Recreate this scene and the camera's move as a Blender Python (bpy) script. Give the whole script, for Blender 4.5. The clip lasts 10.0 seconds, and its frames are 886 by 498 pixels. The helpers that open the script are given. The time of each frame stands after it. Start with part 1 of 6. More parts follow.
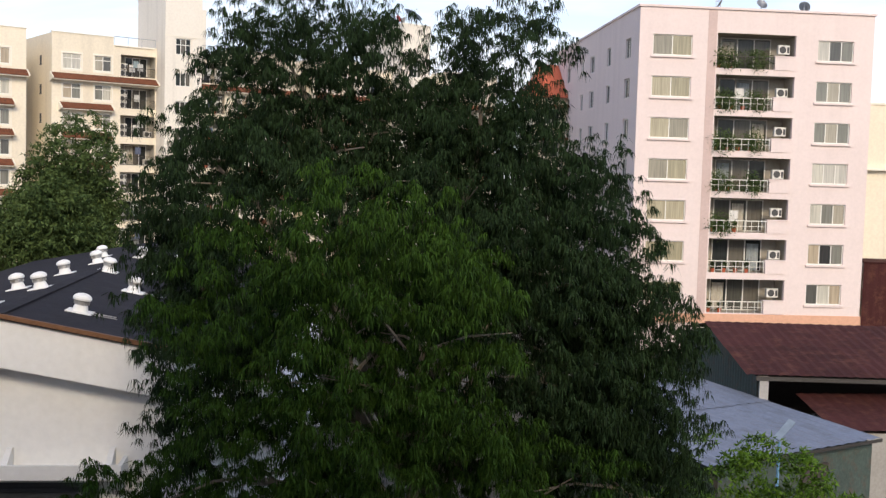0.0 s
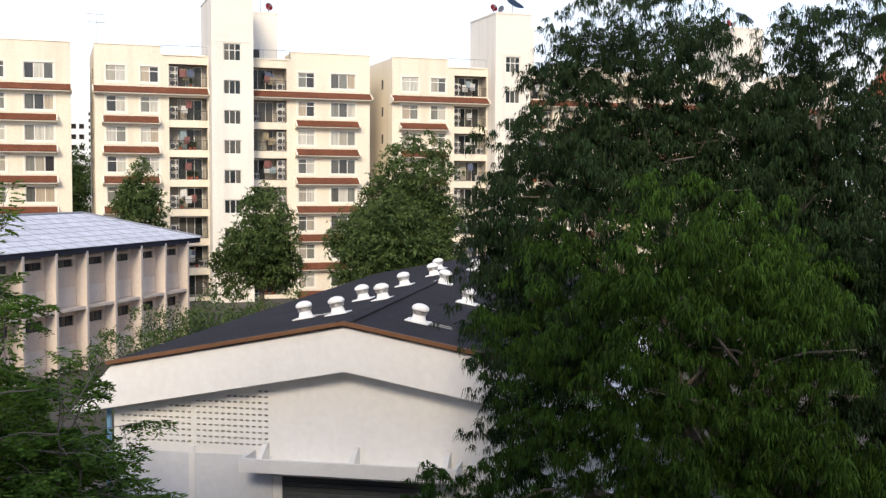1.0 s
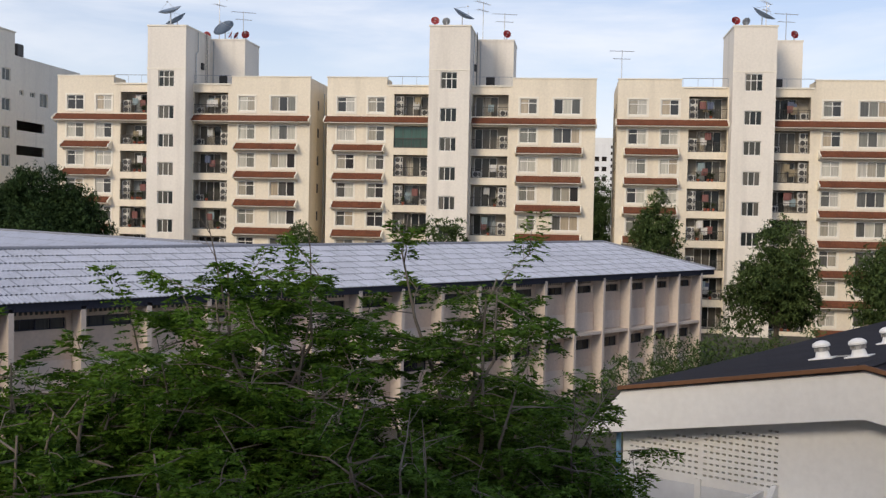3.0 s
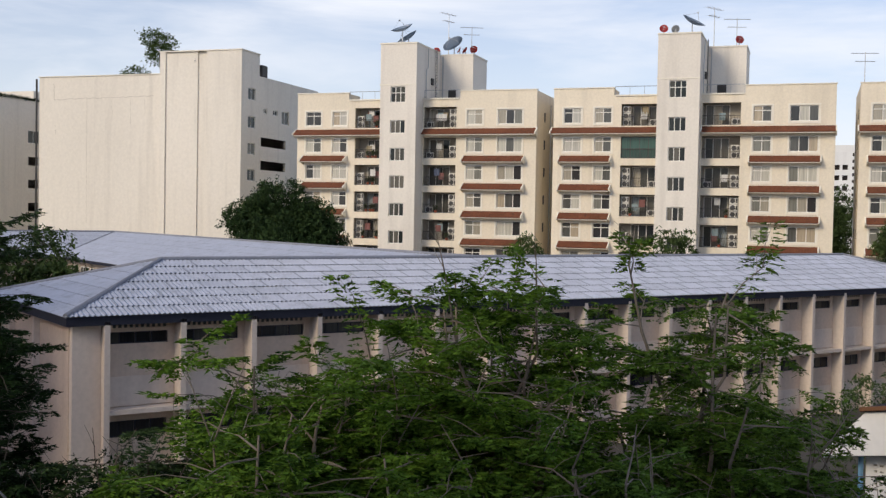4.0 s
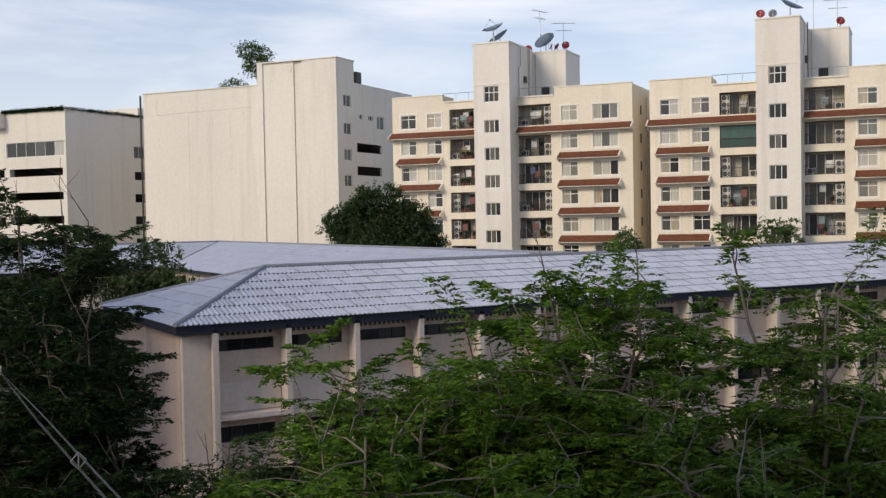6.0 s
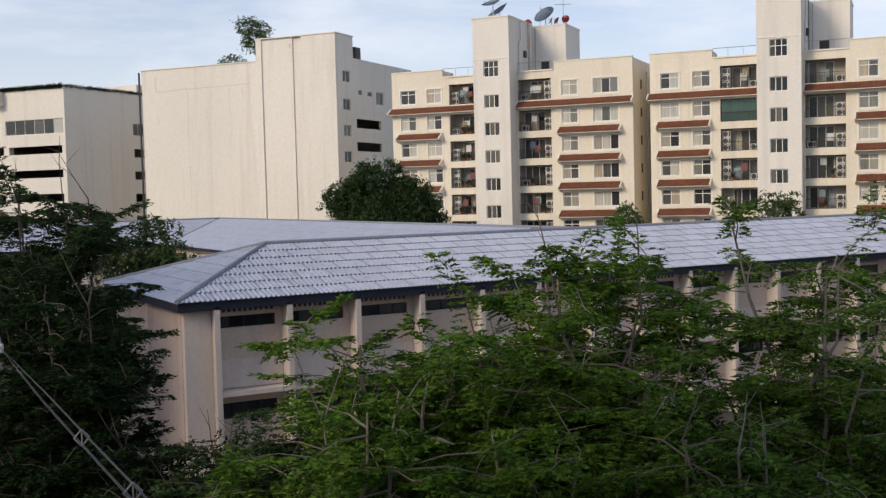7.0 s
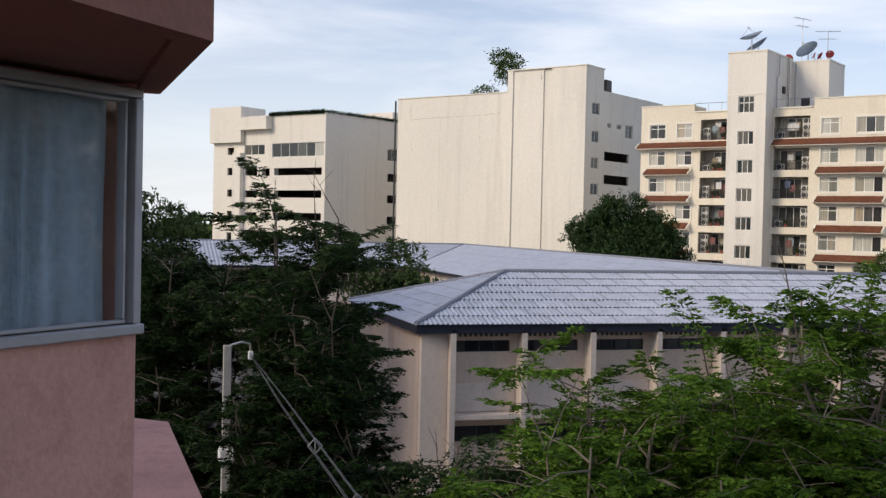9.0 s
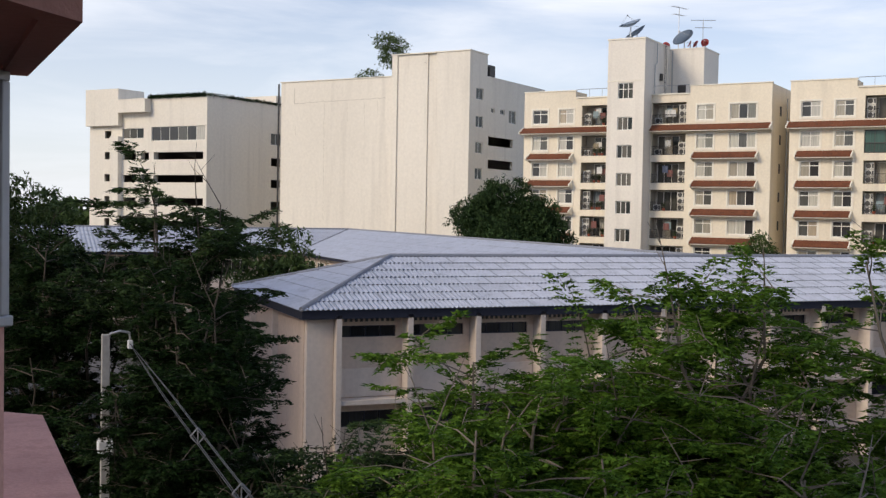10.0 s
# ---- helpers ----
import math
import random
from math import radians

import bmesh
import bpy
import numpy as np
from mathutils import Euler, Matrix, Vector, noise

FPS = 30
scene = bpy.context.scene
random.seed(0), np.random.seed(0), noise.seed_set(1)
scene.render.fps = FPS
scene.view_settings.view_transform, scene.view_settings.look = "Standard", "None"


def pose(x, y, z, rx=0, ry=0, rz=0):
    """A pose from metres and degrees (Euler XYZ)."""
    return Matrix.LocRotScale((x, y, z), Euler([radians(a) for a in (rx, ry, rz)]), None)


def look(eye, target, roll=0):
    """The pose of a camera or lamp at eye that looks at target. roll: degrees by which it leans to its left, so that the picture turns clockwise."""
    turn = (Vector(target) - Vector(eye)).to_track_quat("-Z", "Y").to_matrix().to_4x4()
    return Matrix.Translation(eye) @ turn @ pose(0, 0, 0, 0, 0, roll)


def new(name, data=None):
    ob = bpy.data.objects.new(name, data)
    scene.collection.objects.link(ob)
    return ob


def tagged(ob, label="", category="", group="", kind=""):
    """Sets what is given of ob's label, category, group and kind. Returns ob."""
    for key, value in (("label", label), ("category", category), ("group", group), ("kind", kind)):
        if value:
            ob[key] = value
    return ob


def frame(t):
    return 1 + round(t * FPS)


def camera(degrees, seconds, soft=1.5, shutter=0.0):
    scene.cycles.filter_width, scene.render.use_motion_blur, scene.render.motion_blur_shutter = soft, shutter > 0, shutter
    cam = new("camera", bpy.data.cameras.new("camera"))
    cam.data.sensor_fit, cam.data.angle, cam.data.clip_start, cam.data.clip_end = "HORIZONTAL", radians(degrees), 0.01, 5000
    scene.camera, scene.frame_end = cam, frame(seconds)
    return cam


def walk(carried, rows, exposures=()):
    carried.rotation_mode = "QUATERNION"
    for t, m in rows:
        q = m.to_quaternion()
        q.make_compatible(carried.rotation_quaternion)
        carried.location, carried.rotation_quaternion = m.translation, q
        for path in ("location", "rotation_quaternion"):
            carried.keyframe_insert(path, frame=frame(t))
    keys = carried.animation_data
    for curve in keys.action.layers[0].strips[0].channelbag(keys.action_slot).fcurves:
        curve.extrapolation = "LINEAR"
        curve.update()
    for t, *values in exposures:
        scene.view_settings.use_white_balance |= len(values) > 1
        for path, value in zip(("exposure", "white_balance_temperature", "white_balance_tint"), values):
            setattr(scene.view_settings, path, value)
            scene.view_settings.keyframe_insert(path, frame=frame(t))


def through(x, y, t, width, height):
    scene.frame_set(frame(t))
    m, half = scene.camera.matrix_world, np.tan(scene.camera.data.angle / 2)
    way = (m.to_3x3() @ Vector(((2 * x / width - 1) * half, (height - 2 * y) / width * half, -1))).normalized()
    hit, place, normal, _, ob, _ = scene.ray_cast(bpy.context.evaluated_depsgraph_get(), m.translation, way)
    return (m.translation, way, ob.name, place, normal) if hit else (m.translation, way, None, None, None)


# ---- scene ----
import functools

# camera and walk
cam = camera(44.32, 10.0, soft=1.35)


def view(x, y, z, yaw, pitch, roll):
    a, p = radians(yaw), radians(pitch)
    way = Vector((-math.sin(a) * math.cos(p), math.cos(a) * math.cos(p), math.sin(p)))
    return look((x, y, z), Vector((x, y, z)) + way * 10, roll)


PATH = [
    (0.0, -0.032, -0.119, 11.513, 0.0, -3.72, 1.68),
    (0.5, -0.032, -0.119, 11.513, 9.1, -3.57, 1.37),
    (1.0, -0.032, -0.119, 11.513, 17.18, -3.38, 0.29),
    (1.5, -0.032, -0.119, 11.513, 24.67, -3.36, 0.83),
    (2.0, -0.032, -0.119, 11.513, 31.6, -3.17, 1.25),
    (2.5, -0.032, -0.119, 11.513, 37.56, -2.48, 1.64),
    (3.0, -0.032, -0.119, 11.513, 43.82, -2.07, 1.2),
    (3.2, -0.032, -0.119, 11.513, 46.29, -2.14, 1.2),
    (4.3, -0.032, -0.119, 11.513, 58.17, -1.48, 1.2),
    (4.5, -0.032, -0.119, 11.513, 59.36, -1.42, 1.36),
    (5.0, -0.032, -0.119, 11.513, 62.02, -1.33, 0.92),
    (5.2, -0.032, -0.119, 11.513, 62.36, -1.21, 0.45),
    (6.3, -0.032, -0.119, 11.513, 59.82, -1.95, -1.9),
    (6.5, -0.032, -0.119, 11.513, 59.02, -2.01, -1.98),
    (7.0, -0.032, -0.119, 11.513, 60.94, -3.0, -1.46),
    (7.5, -0.032, -0.119, 11.513, 66.45, -1.06, -1.66),
    (8.0, -0.029, -0.093, 11.511, 70.24, -0.73, 3.8),
    (8.5, -0.015, -0.035, 11.515, 74.96, -0.86, 3.05),
    (9.0, 0.0, 0.0, 11.5, 73.64, -1.33, 1.24),
    (9.5, -0.007, 0.007, 11.499, 73.07, -2.04, -0.69),
    (10.0, -0.021, 0.019, 11.508, 67.6, -2.02, 1.05),
]
walk(cam, [(t, view(*p)) for t, *p in PATH], [(0.0, 0.42), (0.5, 0.62), (1.0, 0.64), (1.5, 0.45), (2.0, 0.25), (2.5, 0.03), (3.0, -0.04), (5.0, -0.03), (7.0, -0.05), (8.0, 0.04), (10.0, 0.03)])

# world: evening sky with thin streaked cloud, and a low sun behind the camera
SUN_AZ, SUN_EL = 192.0, 28.0  # degrees to the left of +y, degrees above the horizon
world = bpy.data.worlds.new("sky")
scene.world = world
world.use_nodes = True
wn = world.node_tree.nodes
wl = world.node_tree.links
bg = wn["Background"]
sky = wn.new("ShaderNodeTexSky")
sky.sky_type, sky.sun_disc = "NISHITA", False
sky.sun_elevation, sky.sun_rotation = radians(SUN_EL), radians(-SUN_AZ)
sky.air_density, sky.dust_density, sky.ozone_density = 1.0, 0.6, 2.5
wtc = wn.new("ShaderNodeTexCoord")
wmap = wn.new("ShaderNodeMapping")
wmap.inputs["Scale"].default_value = (1.0, 1.0, 5.0)
wnoise = wn.new("ShaderNodeTexNoise")
wnoise.inputs["Scale"].default_value, wnoise.inputs["Detail"].default_value, wnoise.inputs["Roughness"].default_value = 3.2, 7.0, 0.55
wnoise.inputs["Distortion"].default_value = 0.4
wramp = wn.new("ShaderNodeValToRGB")
wramp.color_ramp.elements[0].position, wramp.color_ramp.elements[1].position = 0.42, 0.76
wmix = wn.new("ShaderNodeMix")
wmix.data_type = "RGBA"
wmix.inputs["B"].default_value = (9.0, 9.3, 10.2, 1)
wl.new(wtc.outputs["Generated"], wmap.inputs["Vector"])
wl.new(wmap.outputs["Vector"], wnoise.inputs["Vector"])
wl.new(wnoise.outputs["Fac"], wramp.inputs["Fac"])
wl.new(wramp.outputs["Color"], wmix.inputs["Factor"])
wtint = wn.new("ShaderNodeMix")
wtint.data_type, wtint.blend_type = "RGBA", "MULTIPLY"
wtint.inputs["Factor"].default_value, wtint.inputs["B"].default_value = 1.0, (0.98, 1.02, 1.2, 1)
wl.new(sky.outputs["Color"], wtint.inputs["A"])
wl.new(wtint.outputs["Result"], wmix.inputs["A"])
wsep = wn.new("ShaderNodeSeparateXYZ")
whz = wn.new("ShaderNodeMapRange")
whz.inputs["From Min"].default_value, whz.inputs["From Max"].default_value = 0.0, 0.36
whz.inputs["To Min"].default_value, whz.inputs["To Max"].default_value = 0.80, 0.0
whaze = wn.new("ShaderNodeMix")
whaze.data_type = "RGBA"
whaze.inputs["B"].default_value = (8.6, 8.8, 9.2, 1)
wl.new(wtc.outputs["Generated"], wsep.inputs["Vector"])
wl.new(wsep.outputs["Z"], whz.inputs["Value"])
wl.new(whz.outputs["Result"], whaze.inputs["Factor"])
wl.new(wmix.outputs["Result"], whaze.inputs["A"])
wl.new(whaze.outputs["Result"], bg.inputs["Color"])
bg.inputs["Strength"].default_value = 0.110

sun = new("sun", bpy.data.lights.new("sun", "SUN"))
sun.data.energy, sun.data.angle, sun.data.color = 2.15, radians(18.0), (1.0, 0.84, 0.63)
_a, _e = radians(SUN_AZ), radians(SUN_EL)
sun.matrix_world = look((-math.sin(_a) * 90, math.cos(_a) * 90, 60), (-math.sin(_a) * 90 + math.sin(_a) * math.cos(_e), math.cos(_a) * 90 - math.cos(_a) * math.cos(_e), 60 - math.sin(_e)))


# ---------- materials
def mat(name, col, rough=0.75, var=0.16, big=0.25, small=6.0, bump=0.15, metal=0.0, stain=None, streak=0.0, spread=0.0, spec=0.4):
    """A surface with broad tone changes, fine grain and relief; stain: a second colour in patches; streak: rain marks; spread: tone change from object to object."""
    m = bpy.data.materials.new(name)
    m.use_nodes = True
    n, l = m.node_tree.nodes, m.node_tree.links
    b = n["Principled BSDF"]
    b.inputs["Roughness"].default_value, b.inputs["Metallic"].default_value = rough, metal
    b.inputs["Specular IOR Level"].default_value = spec
    g = n.new("ShaderNodeNewGeometry")
    n1, n2 = n.new("ShaderNodeTexNoise"), n.new("ShaderNodeTexNoise")
    n1.inputs["Scale"].default_value, n1.inputs["Detail"].default_value = big, 6
    n2.inputs["Scale"].default_value, n2.inputs["Detail"].default_value = small, 4
    l.new(g.outputs["Position"], n1.inputs["Vector"])
    l.new(g.outputs["Position"], n2.inputs["Vector"])
    add = n.new("ShaderNodeMath")
    add.operation = "ADD"
    l.new(n1.outputs["Fac"], add.inputs[0])
    l.new(n2.outputs["Fac"], add.inputs[1])
    last = add.outputs[0]
    if spread:
        oi = n.new("ShaderNodeObjectInfo")
        ma = n.new("ShaderNodeMath")
        ma.operation = "MULTIPLY_ADD"
        ma.inputs[1].default_value = spread
        l.new(oi.outputs["Random"], ma.inputs[0])
        l.new(last, ma.inputs[2])
        last = ma.outputs[0]
    mr = n.new("ShaderNodeMapRange")
    mr.inputs["From Min"].default_value, mr.inputs["From Max"].default_value = 0.6, 1.4 + spread
    mr.inputs["To Min"].default_value, mr.inputs["To Max"].default_value = 1 - var, 1 + var
    l.new(last, mr.inputs["Value"])
    hsv = n.new("ShaderNodeHueSaturation")
    hsv.inputs["Color"].default_value = (*col, 1)
    l.new(mr.outputs["Result"], hsv.inputs["Value"])
    out = hsv.outputs["Color"]

    def blend(fac, colour, into):
        x = n.new("ShaderNodeMix")
        x.data_type = "RGBA"
        l.new(fac, x.inputs["Factor"])
        l.new(into, x.inputs["A"])
        x.inputs["B"].default_value = (*colour, 1)
        return x.outputs["Result"]

    if stain:
        n3 = n.new("ShaderNodeTexNoise")
        n3.inputs["Scale"].default_value, n3.inputs["Detail"].default_value, n3.inputs["Roughness"].default_value = big * 3.1, 8, 0.7
        l.new(g.outputs["Position"], n3.inputs["Vector"])
        r3 = n.new("ShaderNodeValToRGB")
        r3.color_ramp.elements[0].position, r3.color_ramp.elements[1].position = 0.5, 0.72
        l.new(n3.outputs["Fac"], r3.inputs["Fac"])
        out = blend(r3.outputs["Color"], stain, out)
    if streak:
        mp = n.new("ShaderNodeMapping")
        mp.inputs["Scale"].default_value = (0.9, 0.9, 0.06)
        l.new(g.outputs["Position"], mp.inputs["Vector"])
        n4 = n.new("ShaderNodeTexNoise")
        n4.inputs["Scale"].default_value, n4.inputs["Detail"].default_value = 1.0, 5
        l.new(mp.outputs["Vector"], n4.inputs["Vector"])
        r4 = n.new("ShaderNodeMapRange")
        r4.inputs["From Min"].default_value, r4.inputs["From Max"].default_value, r4.inputs["To Max"].default_value = 0.52, 0.78, streak
        l.new(n4.outputs["Fac"], r4.inputs["Value"])
        out = blend(r4.outputs["Result"], (col[0] * 0.45, col[1] * 0.43, col[2] * 0.42), out)
    l.new(out, b.inputs["Base Color"])
    if bump:
        bp = n.new("ShaderNodeBump")
        bp.inputs["Strength"].default_value, bp.inputs["Distance"].default_value = bump, 0.05
        l.new(n2.outputs["Fac"], bp.inputs["Height"])
        l.new(bp.outputs["Normal"], b.inputs["Normal"])
    return m


def leaf_mat(name, dark, light, rough=0.55, through=0.25, patch=0.7):
    """Foliage whose tone differs from leaf to leaf."""
    m = bpy.data.materials.new(name)
    m.use_nodes = True
    n, l = m.node_tree.nodes, m.node_tree.links
    b = n["Principled BSDF"]
    b.inputs["Roughness"].default_value, b.inputs["Specular IOR Level"].default_value = rough, 0.08
    g = n.new("ShaderNodeNewGeometry")
    nz = n.new("ShaderNodeTexNoise")
    nz.inputs["Scale"].default_value, nz.inputs["Detail"].default_value = patch, 3
    l.new(g.outputs["Position"], nz.inputs["Vector"])
    add = n.new("ShaderNodeMath")
    add.operation = "MULTIPLY_ADD"
    add.inputs[1].default_value = 0.6
    l.new(g.outputs["Random Per Island"], add.inputs[0])
    l.new(nz.outputs["Fac"], add.inputs[2])
    r = n.new("ShaderNodeValToRGB")
    r.color_ramp.elements[0].position, r.color_ramp.elements[1].position = 0.4, 1.05
    r.color_ramp.elements[0].color, r.color_ramp.elements[1].color = (*dark, 1), (*light, 1)
    l.new(add.outputs[0], r.inputs["Fac"])
    l.new(r.outputs["Color"], b.inputs["Base Color"])
    tr = n.new("ShaderNodeBsdfTranslucent")
    l.new(r.outputs["Color"], tr.inputs["Color"])
    mx = n.new("ShaderNodeMixShader")
    mx.inputs["Fac"].default_value = through
    l.new(b.outputs["BSDF"], mx.inputs[1])
    l.new(tr.outputs["BSDF"], mx.inputs[2])
    l.new(mx.outputs["Shader"], n["Material Output"].inputs["Surface"])
    return m


def pane_mat(name, tones, rough=0.08, spec=0.5):
    """Window glass before dim rooms and drawn curtains: the tone changes from pane to pane."""
    m = bpy.data.materials.new(name)
    m.use_nodes = True
    n, l = m.node_tree.nodes, m.node_tree.links
    b = n["Principled BSDF"]
    b.inputs["Roughness"].default_value, b.inputs["Specular IOR Level"].default_value = rough, spec
    oi = n.new("ShaderNodeObjectInfo")
    r = n.new("ShaderNodeValToRGB")
    r.color_ramp.interpolation = "CONSTANT"
    e = r.color_ramp.elements
    while len(e) < len(tones):
        e.new(0.5)
    for i, c in enumerate(tones):
        e[i].position, e[i].color = i / len(tones), (*c, 1)
    l.new(oi.outputs["Random"], r.inputs["Fac"])
    g = n.new("ShaderNodeNewGeometry")
    mp = n.new("ShaderNodeMapping")
    mp.inputs["Scale"].default_value = (7, 7, 0.3)
    l.new(g.outputs["Position"], mp.inputs["Vector"])
    nz = n.new("ShaderNodeTexNoise")
    nz.inputs["Scale"].default_value = 1.5
    l.new(mp.outputs["Vector"], nz.inputs["Vector"])
    mr = n.new("ShaderNodeMapRange")
    mr.inputs["To Min"].default_value, mr.inputs["To Max"].default_value = 0.5, 1.5
    l.new(nz.outputs["Fac"], mr.inputs["Value"])
    hsv = n.new("ShaderNodeHueSaturation")
    l.new(r.outputs["Color"], hsv.inputs["Color"])
    l.new(mr.outputs["Result"], hsv.inputs["Value"])
    l.new(hsv.outputs["Color"], b.inputs["Base Color"])
    return m


CREAM = mat("cream_render", (0.82, 0.735, 0.58), 0.85, 0.10, 0.12, 5, 0.1, streak=0.26)
TOWERCREAM = mat("pale_cream_render", (0.82, 0.765, 0.67), 0.85, 0.08, 0.15, 5, 0.1, streak=0.30)
CREAM_TRIM = mat("cream_trim", (0.84, 0.79, 0.67), 0.8, 0.08)
# wall render darkened to paint the shade in balcony recesses; also colours the cracks
RECESS = mat("recess_shade_and_crack", (0.42, 0.38, 0.31), 0.85, 0.15)
TILE = mat("brown_roof_tile", (0.165, 0.062, 0.033), 0.85, 0.3, 0.8, 9, 0.3, stain=(0.09, 0.042, 0.028), spec=0.2)
PANE = pane_mat("window_pane", [(0.04, 0.04, 0.04), (0.36, 0.33, 0.26), (0.10, 0.10, 0.09), (0.52, 0.50, 0.42), (0.20, 0.20, 0.17), (0.42, 0.35, 0.25), (0.48, 0.46, 0.40)])
DOORPANE = pane_mat("balcony_pane", [(0.03, 0.035, 0.035), (0.07, 0.07, 0.06), (0.13, 0.12, 0.10), (0.025, 0.03, 0.03)], 0.1, 0.25)
ALU = mat("aluminium_frame", (0.80, 0.78, 0.71), 0.5, 0.08, metal=0.1)
DARKMETAL = mat("dark_railing_metal", (0.07, 0.065, 0.06), 0.55, 0.2, metal=0.4)
WHITEPLASTIC = mat("cooler_casing", (0.66, 0.64, 0.58), 0.55, 0.12, 1.5, 9, 0.05)
GRILLE = mat("fan_grille", (0.06, 0.06, 0.06), 0.6, 0.2)
GREYMETAL = mat("grey_mesh_metal", (0.22, 0.28, 0.36), 0.6, 0.2, metal=0.1)
REDPLASTIC = mat("faded_red_metal", (0.42, 0.05, 0.05), 0.5, 0.2)
STEEL = mat("galvanised_steel", (0.5, 0.5, 0.5), 0.4, 0.15, metal=0.8)
OFFWHITE = mat("plain_tall_render", (0.79, 0.735, 0.635), 0.85, 0.08, 0.06, 3, 0.08, streak=0.24)
# near-black colour standing for the shade inside decks, rooms and sheds
SHADEDARK = mat("interior_shade", (0.06, 0.05, 0.045), 0.9, 0.2)
SHEET = mat("fibre_cement_sheet", (0.46, 0.49, 0.57), 0.7, 0.14, 0.5, 12, 0.15, stain=(0.32, 0.345, 0.40), spread=0.4)
RIDGECAP = mat("ridge_cap", (0.24, 0.25, 0.28), 0.8, 0.2)
SCHOOLWALL = mat("peach_school_render", (0.62, 0.50, 0.40), 0.85, 0.12, 0.3, 6, 0.1, streak=0.3)
SCHOOLFIN = mat("pale_school_fin", (0.66, 0.57, 0.49), 0.85, 0.10, 0.3, 6, 0.1, streak=0.3)
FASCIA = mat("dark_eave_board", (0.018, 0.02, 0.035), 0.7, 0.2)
DARKGLASS = pane_mat("dark_school_pane", [(0.02, 0.02, 0.022), (0.035, 0.035, 0.035), (0.06, 0.06, 0.055)], 0.1, 0.25)
WHITE = mat("white_hall_paint", (0.80, 0.80, 0.78), 0.8, 0.06, 0.2, 5, 0.08, streak=0.12)
# darker sheet colour that paints the shade along the laps
LAPSHADE = mat("sheet_lap_shade", (0.30, 0.325, 0.38), 0.85, 0.2, 0.5, 8, 0.1)
WHITE2 = mat("bluish_grey_white", (0.68, 0.70, 0.72), 0.8, 0.08, 0.2, 5, 0.08, streak=0.15)
BITUMEN = mat("black_roof_felt", (0.020, 0.019, 0.024), 0.9, 0.35, 0.4, 10, 0.3, stain=(0.032, 0.03, 0.037), spec=0.2)
BROWNTRIM = mat("brown_verge_trim", (0.16, 0.075, 0.035), 0.7, 0.2)
BLUEPAINT = mat("blue_downpipe", (0.16, 0.33, 0.52), 0.5, 0.12)
SHUTTER = mat("dark_shutter", (0.10, 0.11, 0.12), 0.5, 0.2, metal=0.3)
PINKPALE = mat("pale_pink_render", (0.78, 0.66, 0.62), 0.85, 0.06, 0.15, 5, 0.08, streak=0.12)
PEACH = mat("peach_band", (0.70, 0.40, 0.27), 0.85, 0.12)
RUST = mat("rusted_sheet", (0.060, 0.019, 0.018), 0.9, 0.4, 0.6, 9, 0.3, stain=(0.12, 0.05, 0.034), streak=0.5, spread=0.5, spec=0.2)
GREENTIN = mat("green_tin", (0.06, 0.085, 0.075), 0.8, 0.35, 0.8, 9, 0.2, stain=(0.10, 0.07, 0.05))
BLUETIN = mat("blue_grey_sheet", (0.19, 0.22, 0.29), 0.6, 0.2, 0.5, 8, 0.15, stain=(0.14, 0.155, 0.19), metal=0.15)
REDTILE = mat("red_roof_tile", (0.48, 0.12, 0.06), 0.75, 0.2)
CLAY = mat("pink_clay_render", (0.63, 0.345, 0.285), 0.9, 0.14, 1.6, 30, 0.25, stain=(0.52, 0.27, 0.215), streak=0.3)
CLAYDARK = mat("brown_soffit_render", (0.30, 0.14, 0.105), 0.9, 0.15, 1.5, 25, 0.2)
WINFRAME = mat("grey_window_frame", (0.46, 0.46, 0.47), 0.45, 0.08, metal=0.3)
CURTAIN = mat("blue_grey_curtain", (0.74, 0.87, 0.97), 0.9, 0.18, 5, 30, 0.25)
CONCRETE = mat("pole_concrete", (0.36, 0.35, 0.33), 0.9, 0.15, 1, 12, 0.2)
CABLE = mat("grey_cable", (0.06, 0.065, 0.07), 0.6, 0.1)
SPACER = mat("weathered_spacer_plastic", (0.24, 0.25, 0.26), 0.7, 0.12)
GROUND = mat("yard_ground", (0.075, 0.068, 0.058), 0.95, 0.3, 0.15, 2.5, 0.3, stain=(0.05, 0.065, 0.03))
ASPHALT = mat("asphalt", (0.115, 0.108, 0.104), 0.95, 0.2, 0.3, 9, 0.2)
BARK = mat("grey_bark", (0.09, 0.075, 0.06), 0.95, 0.3, 1.5, 14, 0.4)
PALEBARK = mat("pale_bark", (0.20, 0.17, 0.135), 0.9, 0.3, 1.5, 14, 0.3)
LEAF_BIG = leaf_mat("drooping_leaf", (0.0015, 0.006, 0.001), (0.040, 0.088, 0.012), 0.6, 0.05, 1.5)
# bluish green of the rear tree, darkened to hold its shade as well
LEAF_BACK = leaf_mat("bluish_shade_drooping_leaf", (0.002, 0.005, 0.002), (0.024, 0.047, 0.017), 0.6, 0.05, 1.5)
LEAF_FEATHER = leaf_mat("feathery_leaf", (0.013, 0.034, 0.005), (0.120, 0.215, 0.030), 0.6, 0.16, 1.1)
# near-black green: the street trees' deep shade is put into the leaf colour
LEAF_SHADE = leaf_mat("shade_dark_leaf", (0.002, 0.006, 0.0015), (0.016, 0.037, 0.009), 0.65, 0.05)
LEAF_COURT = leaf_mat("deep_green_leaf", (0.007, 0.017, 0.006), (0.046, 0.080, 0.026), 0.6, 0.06)
